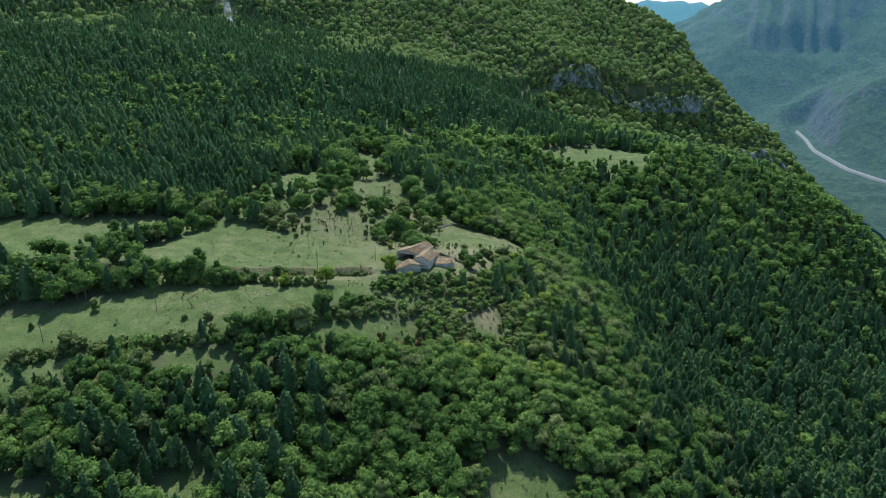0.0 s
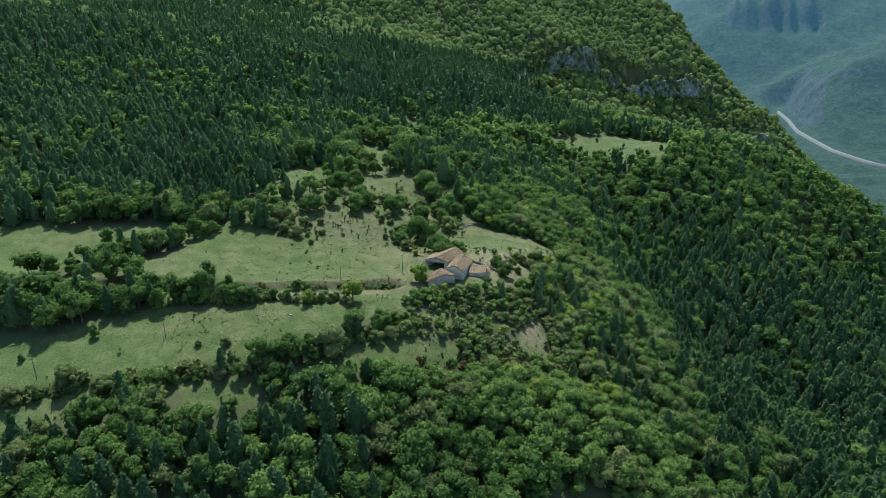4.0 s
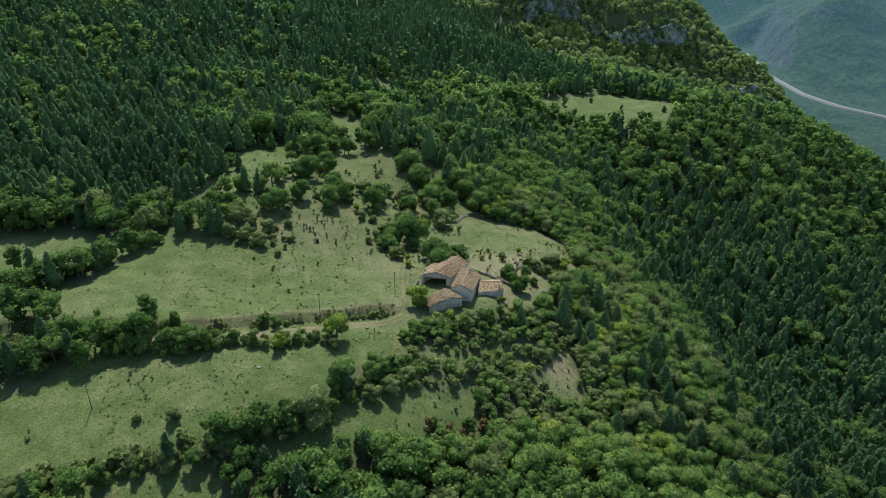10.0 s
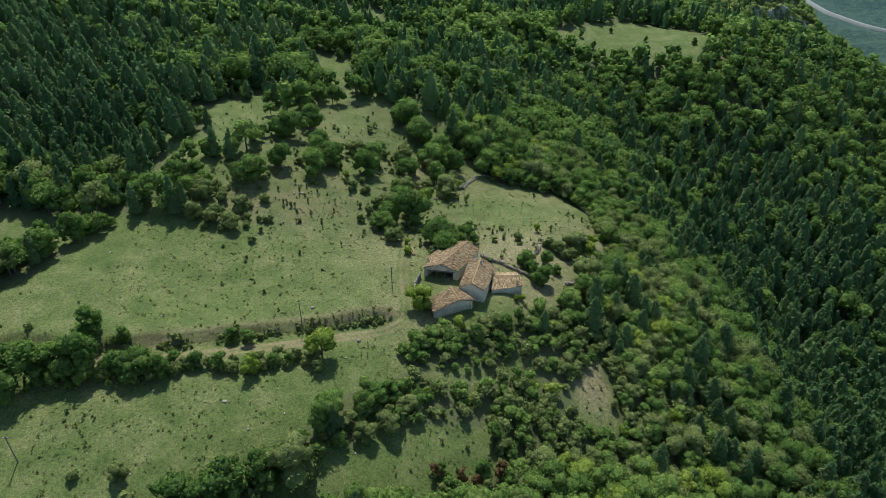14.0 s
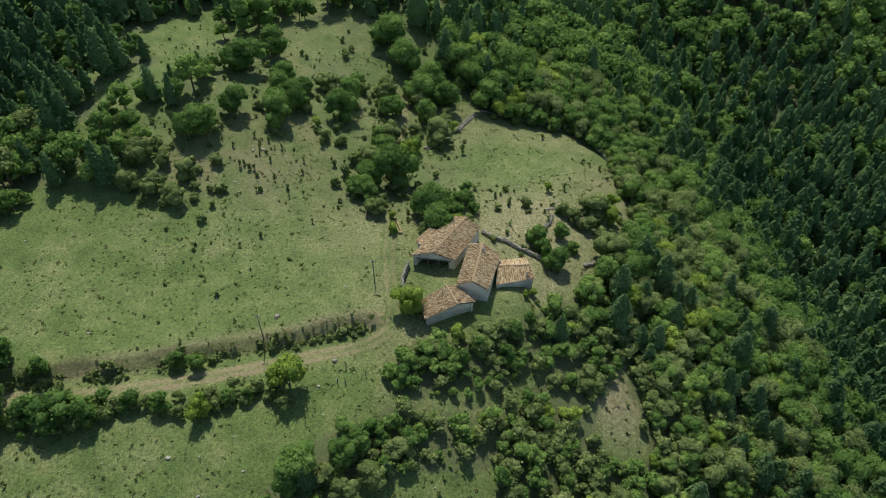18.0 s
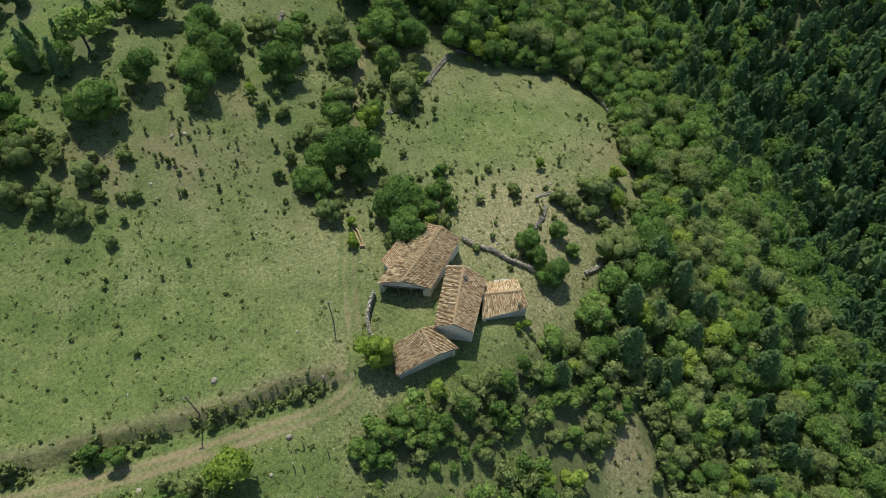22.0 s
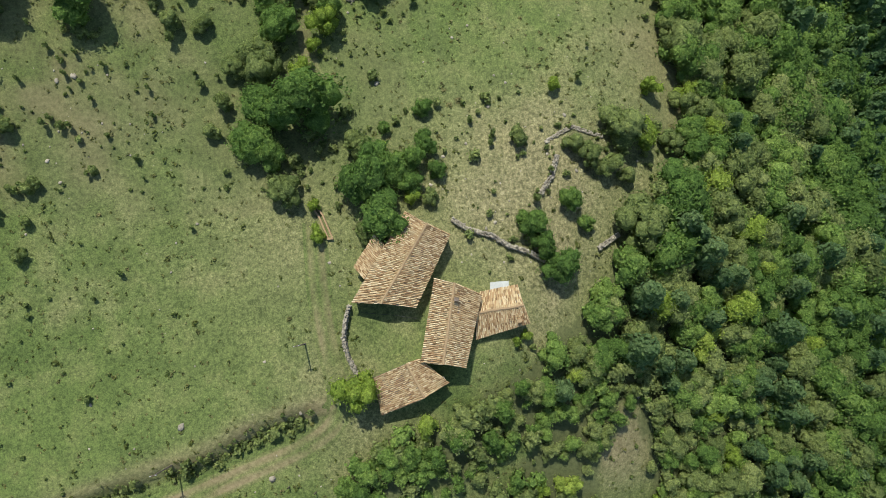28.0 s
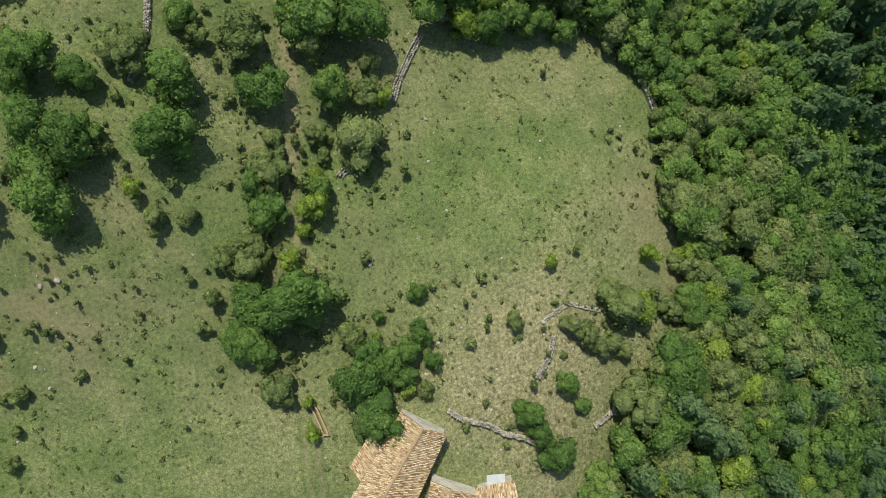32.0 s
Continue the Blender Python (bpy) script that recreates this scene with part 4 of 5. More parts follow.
plant(SHRUBS, [
    (-27, 271.1, 4.2), (-13.1, 270.6, 5.3), (-3.4, 255.6, 5.3), (-1.5, 261.5, 3.4), (-0.3, 265.4, 2.8), (-6.9, 268.4, 3.4), (-19.3, 271.6, 2.5), (-24.7, 250.5, 2.1), (-28.3, 251.3, 2.2), (-14.4, 254.3, 3.5), (-19.4, 246.3, 3.4),
    (-13.4, 257.7, 2.4), (-8.4, 257.5, 2.4), (-8, 254.9, 1.8), (-18.9, 243.7, 3.9), (-22.1, 244.8, 2.5), (-24.4, 240.5, 2.4), (-26.2, 237.4, 1.7), (-18.9, 228.3, 3.4), (-9.6, 232.2, 3.1), (24.6, 228.7, 5), (31.7, 226, 2.8),
    (10.4, 229.5, 2.4), (17.4, 227.5, 2.5), (19.3, 225.9, 3.1), (21.7, 223.8, 2.8), (23.9, 222.3, 2.1), (23.9, 215.9, 6.2), (37.1, 251.9, 2.8), (37.2, 239.6, 5), (37, 235, 2.2), (-46.8, 235, 1.7), (-40.5, 235.2, 1.1),
    (-50.2, 226.9, 1.7), (-10.5, 221.4, 2.2), (32.7, 222.2, 2.5), (35.2, 219.1, 2.8), (35.8, 215.8, 3.4), (-14.7, 240.3, 2.8), (-1.9, 224.1, 2), (-9.1, 231.3, 2)])
plant(SHRUBS, [
    (-62.8, 242.6, 4.6), (-58.1, 242.5, 3.0), (-63.9, 235.8, 3.5), (-59.2, 234.7, 4.1), (-55.1, 232.2, 3.8), (-54.3, 238.6, 3.2), (-52.2, 235.3, 1.5), (-49.4, 234.6, 1.4), (-47.7, 234.4, 1.4), (-52.0, 232.3, 1.6), (-48.8, 241.7, 2.2),
    (-53.6, 242.5, 1.2), (-52.0, 239.9, 1.4), (-64.8, 247.9, 3.0), (-29.8, 253.5, 1.2), (-38.3, 251.3, 1.4), (-31.8, 260.0, 1.4), (-41.6, 259.1, 1.6), (-61.3, 232.1, 1.4), (-57.4, 231.1, 1.4)])
plant(BRIGHT, [
    (-10.4, 248.9, 4.5), (-12.3, 246.1, 2.4), (0.4, 260.8, 2.4), (-29.6, 255.2, 2.4), (-14.5, 243.1, 3.1), (16.9, 235.8, 2.2), (30.5, 233.7, 2.8), (27.6, 226.9, 4.3), (39.5, 223.9, 2.8), (-16.1, 225.8, 2), (-16.2, 222.2, 2.1),
    (12.4, 268.4, 4.2), (-4.3, 224.5, 2), (-9.4, 253, 2.1), (-6.7, 231.4, 1.7), (34.8, 224.8, 1.8), (-15.2, 203.2, 5.4), (-34.2, 191.2, 6.4), (-45.9, 187, 4.1), (6, 205.2, 1.6), (4.6, 204.6, 1.3)])
plant(JUNIPERS, [
    (-30.8, 260, 2.2), (-37.7, 252.6, 1.4), (-40.6, 258.5, 1.8), (1.2, 251.3, 2), (-10.5, 256.1, 1.5), (20.6, 236.6, 1.7), (5, 233.2, 1.3), (13.8, 224.7, 1.4), (11, 221.5, 1.8), (7.5, 230.9, 1.4), (7, 229.6, 1.3),
    (-26.2, 243.3, 1.3), (-26.9, 244.9, 1), (-24.4, 244.3, 1.1), (-39.7, 222.6, 1.3), (-30.8, 226.4, 1), (-38, 239, 1.1), (-35.1, 233.4, 0.8), (32.6, 248.2, 1.5), (23.1, 241, 1), (22.1, 260.4, 1.3), (8.6, 252.2, 0.8),
    (-27, 253.4, 1), (-23.4, 232.5, 1), (-43.8, 242.1, 1.3), (-41.7, 240.9, 1.3), (-48.4, 234.9, 1.4), (-38.2, 247.1, 0.8), (-40.9, 245.1, 0.8), (-43.2, 220.4, 1.0), (-40.9, 246.8, 1.4), (-43.4, 253.0, 1.2), (-46.0, 246.9, 1.2),
    (-48.4, 251.9, 1.2), (-38.9, 243.5, 1.2), (-32.5, 244.0, 1.2), (-35.4, 235.8, 1.2), (-41.1, 235.0, 1.2), (-32.7, 240.7, 1.2), (-26.4, 243.4, 1.6), (-36.7, 247.3, 1.2), (-42.1, 250.1, 1.2), (-39.2, 249.0, 1.2), (-44.3, 241.5, 1.8),
    (-42.7, 240.9, 1.6), (-59.2, 241.1, 2.0), (-28.7, 249.3, 1.8), (-24.6, 250.2, 1.8)])
WITHERED = [[tree_thing("dry_bush", "reddish-brown withered bush among green scrub", "bush", broadleaf(150 + s, 260, 0.07, lumps=8, bottom=0.0, wide=0.5, solid=False), RUSSET, s, "withered bushes"), False] for s in range(2)]
plant(WITHERED, [(32.3, 265.8, 1.6), (21.8, 212.2, 2.6), (-16.1, 169.5, 2.6), (-9.4, 168.4, 2.4), (-4.6, 177.0, 2.2), (-11.4, 169.6, 2.4), (-4.7, 170.5, 2.8)])
# trees at the edge of the far meadow
plant(HEDGE, [(78, 383, 3.5), (84, 365, 8.5), (93, 371, 4), (99, 378, 2.5), (112, 372, 3.2), (121, 376, 3), (104, 388, 2.5), (76, 396, 4), (92, 402, 2.6)])
# hedges along the track and the terrace banks
plant(HEDGE, [(-66.2, 188.6, 5.4), (-60.9, 187.9, 4.9), (-59.7, 191.0, 3.0), (-51.2, 188.7, 3.4), (-42.5, 188.6, 3.0), (-39.7, 189.0, 2.6), (-50.6, 195.9, 3.3), (-47.8, 195.6, 3.1), (-69.3, 196.3, 4.3), (-88.6, 191.0, 8.1), (-82.5, 189.4, 8.5),
              (-79.5, 190.6, 6.8), (-74.5, 190.4, 8.1), (-75.4, 198.0, 6.0), (-69.1, 189.6, 4.9), (-64.4, 189.1, 5.6), (-55.5, 189.4, 3.6), (-92.0, 224.5, 6.3), (-88.0, 229.2, 7.1), (-98.2, 223.5, 5.7), (-85.3, 232.1, 4.5), (-99.7, 218.8, 6.6), (-104, 216, 6.1), (-109, 212, 6.7), (-95, 227, 5.1)])
plant(SHRUBS + HEDGE, [(-63.9, 169.7, 2.6), (-70.7, 170.0, 1.6), (-38.5, 168.5, 6.9), (-45.9, 166.4, 3.8), (-42.6, 167.5, 2.7), (-34.6, 171.9, 2.8), (-30.9, 173.8, 2.9), (-27.0, 175.2, 2.9), (-23.0, 177.2, 3.3), (-18.8, 180.1, 3.0), (-14.9, 169.8, 3.0), (-7.9, 170.1, 3.4), (-4.9, 176.0, 4.0),
              (-50, 164.5, 3.3), (-54, 163.5, 3.9), (-58, 162, 3.1), (-63, 161, 3.6), (-68, 160.5, 3.0), (-74, 158.5, 4.4), (-79, 158, 4.7), (-84, 157, 5.0), (-89, 156.5, 3.9), (-98.2, 158.4, 5.0), (-108, 154, 4.1), (-103, 155, 3.0), (-49, 161, 3.9)])
plant(HEDGE, [(-97.6, 174.6, 3.2), (-111.7, 166.2, 1.9), (-85, 185.5, 6.0), (-93, 192, 6.5), (-100, 186, 6), (-94.4, 229.9, 5), (-114.4, 224.6, 6.0), (-11.0, 194.6, 3.4), (-17.2, 190.9, 3.6), (-5.1, 194.5, 3.6), (1.1, 196.9, 3.8), (-14, 192.6, 3), (-8, 193, 3.4), (-1, 193.5, 3.5), (4, 199, 3.2)])

# low tufts of scrub in the grass
TUFTS = [broadleaf(200 + s, 26, 0.42, lumps=5, bottom=0.0, wide=0.62, solid=False) for s in range(3)]
X, Y = grid_points(-112, 40, 106, 300, 1.9, rng)
in_glade = sum(inside(X, Y, g).astype(float) for g in GLADES)
thick = 0.02 + 0.4 * in_glade + 0.42 * fractal(X, Y, 13, 3, 80) - 0.25 * inside(X, Y, MEADOW) * (Y > 228) + 0.3 * bell(X, Y, -42, 238, 9, 1) + 0.5 * bell(X, Y, -10, 245, 9, 1) + 0.4 * bell(X, Y, 31, 248, 4, 1) + 0.45 * np.exp(-np.abs(along(BANK, X, Y)) / 1.6) + 0.4 * np.exp(-np.abs(along(LOW_BANK, X, Y)) / 2) + 0.25 * inside(X, Y, PASTURE)
ok = open_ground(X, Y) & (rng.uniform(0, 1, X.size) < thick) & (along(TRACK, X, Y) > 1.6) & ~inside(X, Y, [(-17, 214), (-13, 198), (-2, 200), (8, 205), (7, 212), (0, 220), (-5, 224)])
X, Y = X[ok], Y[ok]
size = np.clip(rng.lognormal(-1.2, 0.5, X.size), 0.12, 1.2)
scatter("low_scrub", "low dark tufts of scrub dotted over the pasture", "scrub", np.stack([X, Y, size, np.full(X.size, 1.0), rng.uniform(0, 0.55, X.size)], -1), TUFTS, [OLIVE, BARK], rng, False)


# ragged growth on the bank beside the track
u = rng.uniform(-112, -19, 1250)
u = u[fractal(u, 0 * u, 5, 2, 95) > -0.75]
X, Y = u, np.interp(u, *zip(*BANK)) + rng.normal(-0.9, 0.55, u.size)
scatter("bank_scrub", "ragged dark scrub on the eroded bank beside the track", "scrub", np.stack([X, Y, np.clip(rng.lognormal(-1.3, 0.6, u.size), 0.14, 1.4), np.full(u.size, 1.1), rng.uniform(0, 0.8, u.size)], -1), TUFTS, [OLIVE, BARK], rng, False)
u = rng.uniform(-112, -58, 84)
X, Y = u, 189.6 + 1.4 * np.sin(u * 0.11) + rng.normal(0, 1.1, u.size)
scatter("hedge_growth", "tangled green hedge growth below the track", "hedge", np.stack([X, Y, np.clip(rng.lognormal(0.9, 0.4, u.size), 1.0, 5.5) * (0.55 + 0.45 * step(-u, 55, 75)), np.full(u.size, 0.66), rng.uniform(0.1, 0.8, u.size)], -1), FINE_OAK, [LEAF, BARK], rng)
u = rng.uniform(-78, -34, 130)
X, Y = u, 188.9 + 0.9 * np.sin(u * 0.3) + rng.normal(0, 0.9, u.size)
scatter("hedge_growth", "low grey-green bushes filling the hedge below the track", "hedge", np.stack([X, Y, np.clip(rng.lognormal(0.15, 0.45, u.size), 0.5, 2.6), np.full(u.size, 1.05), rng.uniform(0.0, 0.8, u.size)], -1), UNDER, [OLIVE, BARK], rng, False)
u = rng.uniform(-118, -80, 46)
X, Y = u, np.interp(u, (-116, -110, -102, -94, -84), (209, 216, 220, 226, 233)) + rng.normal(0, 1.3, u.size)
scatter("hedge_growth", "tangled green hedge between the upper fields", "hedge", np.stack([X, Y, np.clip(rng.lognormal(0.9, 0.4, u.size), 1.0, 5.0), np.full(u.size, 0.85), rng.uniform(0.1, 0.8, u.size)], -1), FINE_OAK, [LEAF, BARK], rng)
u = rng.uniform(-112, -22, 420)
X, Y = u, np.interp(u, *zip(*LOW_BANK)) + rng.normal(-0.6, 0.9, u.size)
scatter("bank_scrub", "green scrub along the lower terrace bank", "scrub", np.stack([X, Y, np.clip(rng.lognormal(-0.1, 0.45, u.size), 0.3, 2.4), np.full(u.size, 1.1), rng.uniform(0, 0.7, u.size)], -1), TUFTS, [OLIVE, BARK], rng, False)
X, Y = grid_points(-66, 8, 232, 304, 2.6, rng)
ok = inside(X, Y, PASTURE) & (rng.uniform(0, 1, X.size) < np.clip(0.10 + 0.5 * fractal(X, Y, 12, 2, 83) + 0.5 * step(-X, 38, 52) * step(Y, 240, 250) + 0.3 * step(Y, 262, 285), 0, 0.62)) & (along([(-10, 232), (-12, 250), (-9, 275), (-6, 300)], X, Y) > 1.5)
X, Y = X[ok], Y[ok]
own = rng.uniform(0, 0.7, X.size)
scatter("pasture_scrub", "thickets of grey-green scrub in the rough pasture", "scrub", np.stack([X, Y, np.clip(rng.lognormal(-0.25, 0.5, X.size), 0.3, 2.2), np.full(X.size, 1.1), own], -1), [broadleaf(210 + s, 130, 0.14, lumps=9, bottom=0.0, wide=0.56, solid=False) for s in range(3)], [OLIVE, BARK], rng, False)


# fine tussocks that roughen the turf
X, Y = grid_points(-78, 40, 118, 288, 0.9, rng)
ok = open_ground(X, Y) & (rng.uniform(0, 1, X.size) < 0.34 + 0.3 * fractal(X, Y, 8, 3, 81)) & (along(TRACK, X, Y) > 1.2) & ~inside(X, Y, [(-14, 213), (-13, 199), (-2, 202), (7, 206), (6, 211), (-1, 219), (-5, 223)])
X, Y = X[ok], Y[ok]
blades = []
for s in range(4):
    g = np.random.default_rng(220 + s)
    pts = np.column_stack([g.normal(0, 0.5, (7, 2)), g.uniform(0.1, 0.5, 7)])
    V, Q = leaves(pts, np.column_stack([g.normal(0, 0.5, (7, 2)), np.ones(7)]), 0.75, g)
    blades.append(((V[:0], Q[:0]), (V, Q)))
scatter("grass_tussocks", "small dry and green tussocks in the grazed turf", "grass", np.stack([X, Y, np.clip(rng.lognormal(-1.75, 0.4, X.size), 0.08, 0.5), np.full(X.size, 1.3), rng.uniform(0, 1, X.size)], -1), blades, [TURF], rng, False)


def stones(name, label, category, X, Y, size, lift, mat, kind="stuff"):
    """Loose or stacked stones as one mesh."""
    vs, qs, k = [], [], 0
    shapes = [ball(0.5, 0.42, 0.3, np.random.default_rng(300 + s), 0.25) for s in range(5)]
    pick, w = rng.integers(0, 5, X.size), rng.uniform(0, 6.28, X.size)
    Z = land(X, Y) + lift
    for i, (V, Q) in enumerate(shapes):
        m = pick == i
        c, s, g = np.cos(w[m])[:, None], np.sin(w[m])[:, None], size[m][:, None]
        P = np.stack([(V[:, 0] * c - V[:, 1] * s) * g + X[m][:, None], (V[:, 0] * s + V[:, 1] * c) * g + Y[m][:, None], V[:, 2] * g + Z[m][:, None]], -1)
        vs.append(P.reshape(-1, 3))
        qs.append((Q[None] + (np.arange(m.sum()) * len(V))[:, None, None] + k).reshape(-1, 4))
        k += m.sum() * len(V)
    return tagged(new(name, bulk(name, np.concatenate(vs), np.concatenate(qs), [mat])), label, category, kind=kind)


X, Y = grid_points(-80, 40, 160, 290, 1.1, rng)
thick = 0.012 + 0.25 * bell(X, Y, -46, 240, 4, 1) + 0.22 * bell(X, Y, 2, 222, 4, 1) + 0.1 * bell(X, Y, -5, 253, 5, 1) + 0.14 * bell(X, Y, -15, 222, 3, 1) + 0.12 * bell(X, Y, 3, 262, 5, 1) + 0.05 * bell(X, Y, -26, 197, 4, 1) + 0.06 * bell(X, Y, 12, 226, 8, 1) + 0.10 * bell(X, Y, 16, 190, 4, 1) + 0.03 * bell(X, Y, 12, 245, 14, 1) + 0.05 * bell(X, Y, -74, 177, 12, 1) + 0.03 * bell(X, Y, -50, 180, 14, 1) + 0.05 * bell(X, Y, -26, 195, 6, 1) + 0.10 * bell(X, Y, -40, 238, 6, 1)
ok = open_ground(X, Y) & (rng.uniform(0, 1, X.size) < thick)
X, Y = X[ok], Y[ok]
stones("field_stones", "pale loose stones scattered in the grass", "stones", X, Y, np.clip(rng.lognormal(-1.5, 0.5, X.size), 0.08, 0.9), 0.02, STONE)


def dry_wall(line, high, wide, label):
    """A dry-stone wall: courses of rough stones along a line."""
    xs, ys, zs, ss = [], [], [], []
    for (ax, ay), (bx, by) in zip(line, line[1:]):
        length = math.hypot(bx - ax, by - ay)
        ox, oy = -(by - ay) / length, (bx - ax) / length
        n = max(2, int(length / 0.19))
        for course in range(max(2, round(high / 0.17))):
            for across in (-0.5, 0.05, 0.5):
                u = (np.arange(n) + rng.uniform(0.2, 0.8, n)) / n
                keep = rng.uniform(0, 1, n) < 1 - 0.4 * course * 0.17 / high
                off = across * wide * 0.7 + rng.uniform(-.06, .06, n)
                xs.append((ax + u * (bx - ax) + ox * off)[keep]), ys.append((ay + u * (by - ay) + oy * off)[keep])
                zs.append(0.06 + 0.165 * course + rng.uniform(-.03, .05, keep.sum())), ss.append(rng.uniform(0.12, 0.36, keep.sum()))
    return stones("dry_stone_wall", label, "stone wall", np.concatenate(xs), np.concatenate(ys), np.concatenate(ss), np.concatenate(zs), STONE, "structure")


dry_wall([(0.0, 220.9), (1.8, 219.2), (4.5, 217.9), (6.3, 216.2), (8.3, 215.2), (10.5, 213.5)], 0.8, 0.5, "grey dry-stone wall behind the farmyard, lichen on top")
dry_wall([(15.1, 226.5), (13.7, 223.8), (11.7, 221.9)], 0.6, 0.6, "low broken dry-stone wall between bushes")
dry_wall([(17.9, 213.7), (21.2, 215.0)], 0.7, 0.6, "short dry-stone wall on a terrace edge")
dry_wall([(34.6, 265.8), (35.3, 262.9), (36.4, 258.6), (37.2, 253)], 0.8, 0.9, "pale dry-stone wall at the meadow corner")
dry_wall([(34.6, 267), (35.4, 264.5), (35.2, 261.8)], 0.4, 2.2, "pale heap of cleared stones at the meadow corner")
dry_wall([(40.3, 249.2), (40.6, 246.5)], 0.6, 1.4, "pale rocks on the meadow edge")
dry_wall([(40.2, 236), (40.1, 233)], 0.6, 1.2, "pale rocks below the meadow edge")
dry_wall([(9, 270), (20, 268.5), (30, 266.5), (34.6, 265.8)], 0.4, 0.5, "low overgrown wall along the meadow")
dry_wall([(-23.3, 278), (-24.9, 272.4), (-27.6, 267.4)], 0.6, 0.6, "low dry-stone wall in the pasture")
dry_wall([(-14.3, 213.2), (-15.2, 211.3), (-15.8, 209.3), (-15.7, 207.2), (-15.1, 204.9)], 1.3, 0.34, "curved dry-stone yard wall of the farm")
dry_wall([(-7, 252), (-4.5, 254)], 0.5, 1.0, "tumbled stone heap in the pasture")
dry_wall([(7.2, 268.3), (5.1, 265.7), (2.9, 262.7), (1.7, 260.3)], 0.5, 0.9, "tumbled wall at the meadow edge")
dry_wall([(14, 228.5), (18, 230), (22, 228)], 0.4, 0.5, "low stone edging between the bushes")


# weeds and low scrub crowding the walls and the foot of the single trees
X, Y = grid_points(-62, 40, 203, 292, 0.9, rng)
near_wall = np.exp(-along([(0.0, 220.9), (4.5, 217.9), (10.5, 213.5)], X, Y) / 0.7) + np.exp(-along([(15.1, 226.5), (11.7, 221.9)], X, Y) / 0.7) + np.exp(-along([(14, 228.5), (18, 230), (22, 228), (26, 224), (30, 222)], X, Y) / 1.6) + 0.6 * np.exp(-along([(-15.5, 213.2), (-16.8, 209.3), (-16.0, 204.9)], X, Y) / 0.5)
near_tree = bell(X, Y, -15.4, 234.6, 4.5, 0.7) + bell(X, Y, -9, 226, 4, 0.8) + bell(X, Y, -16, 246, 3.5, 0.8) + bell(X, Y, -14, 254, 4, 0.7) + bell(X, Y, -5, 255, 4, 0.8) + bell(X, Y, -13, 266, 5, 0.6) + bell(X, Y, -22, 262, 4, 0.5) + bell(X, Y, -35, 262, 5, 0.5) + bell(X, Y, -55, 252, 7, 0.5) + bell(X, Y, 32, 248, 3, 0.5) + bell(X, Y, 5, 232, 5, 0.35)
ok = (inside(X, Y, MEADOW) | inside(X, Y, PASTURE)) & (rng.uniform(0, 1, X.size) < 0.5 * near_wall + 0.42 * near_tree)
X, Y = X[ok], Y[ok]
scatter("wall_weeds", "grey-green weeds along the walls and under the trees", "weeds", np.stack([X, Y, np.clip(rng.lognormal(-0.75, 0.5, X.size), 0.2, 1.7), np.full(X.size, 1.05), rng.uniform(0, 0.9, X.size)], -1), [broadleaf(230 + s, 46, 0.24, lumps=6, bottom=0.0, wide=0.6, solid=False) for s in range(3)], [OLIVE, BARK], rng, False)

for x, y in ((-26.1, 190.9), (-27.2, 191.0), (-25.9, 193.6), (-23.0, 192.2)):
    z = float(land(x, y))
    V, Q = tube([(x, y, z - 0.3), (x + 0.04, y, z + 0.5), (x + 0.06, y + 0.05, z + 1.15)], (0.08, 0.075, 0.06), 6)
    tagged(new("fence_post", bulk("fence_post", V, Q, [TIMBER])), "weathered wooden fence post below the track", "post", "old fence posts")
V, Q = ball(0.45, 0.38, 0.3, np.random.default_rng(77), 0.3)
tagged(new("boulder", bulk("boulder", V + (-27.6, 195.0, float(land(-27.6, 195.0)) + 0.15), Q, [STONE])), "pale boulder lying beside the track", "boulder")


# ---- dirt track ----
def strip(name, line, offsets, tops, mats, values=None, lift=0.05, gap=1.0):
    """A ribbon laid on the land along a line."""
    pts = []
    for (ax, ay), (bx, by) in zip(line, line[1:]):
        n = max(1, int(math.hypot(bx - ax, by - ay) / gap))
        pts += [(ax + (bx - ax) * k / n, ay + (by - ay) * k / n) for k in range(n)]
    pts = np.array(pts + [line[-1]])
    for _ in range(6):
        pts[1:-1] = (pts[:-2] + pts[1:-1] * 2 + pts[2:]) / 4
    d = np.gradient(pts, axis=0)
    d /= np.linalg.norm(d, axis=1, keepdims=True)
    V = np.concatenate([np.stack([pts[:, 0] - d[:, 1] * o, pts[:, 1] + d[:, 0] * o], -1) for o in offsets])
    Z = land(V[:, 0], V[:, 1]) + np.repeat(tops, len(pts)) + lift
    n = len(pts)
    Q = np.concatenate([np.stack([np.arange(n - 1) + k * n, np.arange(n - 1) + (k + 1) * n, np.arange(1, n) + (k + 1) * n, np.arange(1, n) + k * n], -1) for k in range(len(offsets) - 1)])
    me = bulk(name, np.column_stack([V, Z]), Q[:, ::-1], mats, smooth=True)
    if values:
        for key, row in values.items():
            me.attributes.new(key, "FLOAT", "POINT").data.foreach_set("value", np.clip(np.repeat(row, n) * (0.75 + 0.5 * fractal(V[:, 0], V[:, 1], 3, 2, 90)) * (0.66 + 0.5 * step(-V[:, 0], 18.4, 21)), 0, 1).astype(np.float32))
    return new(name, me)


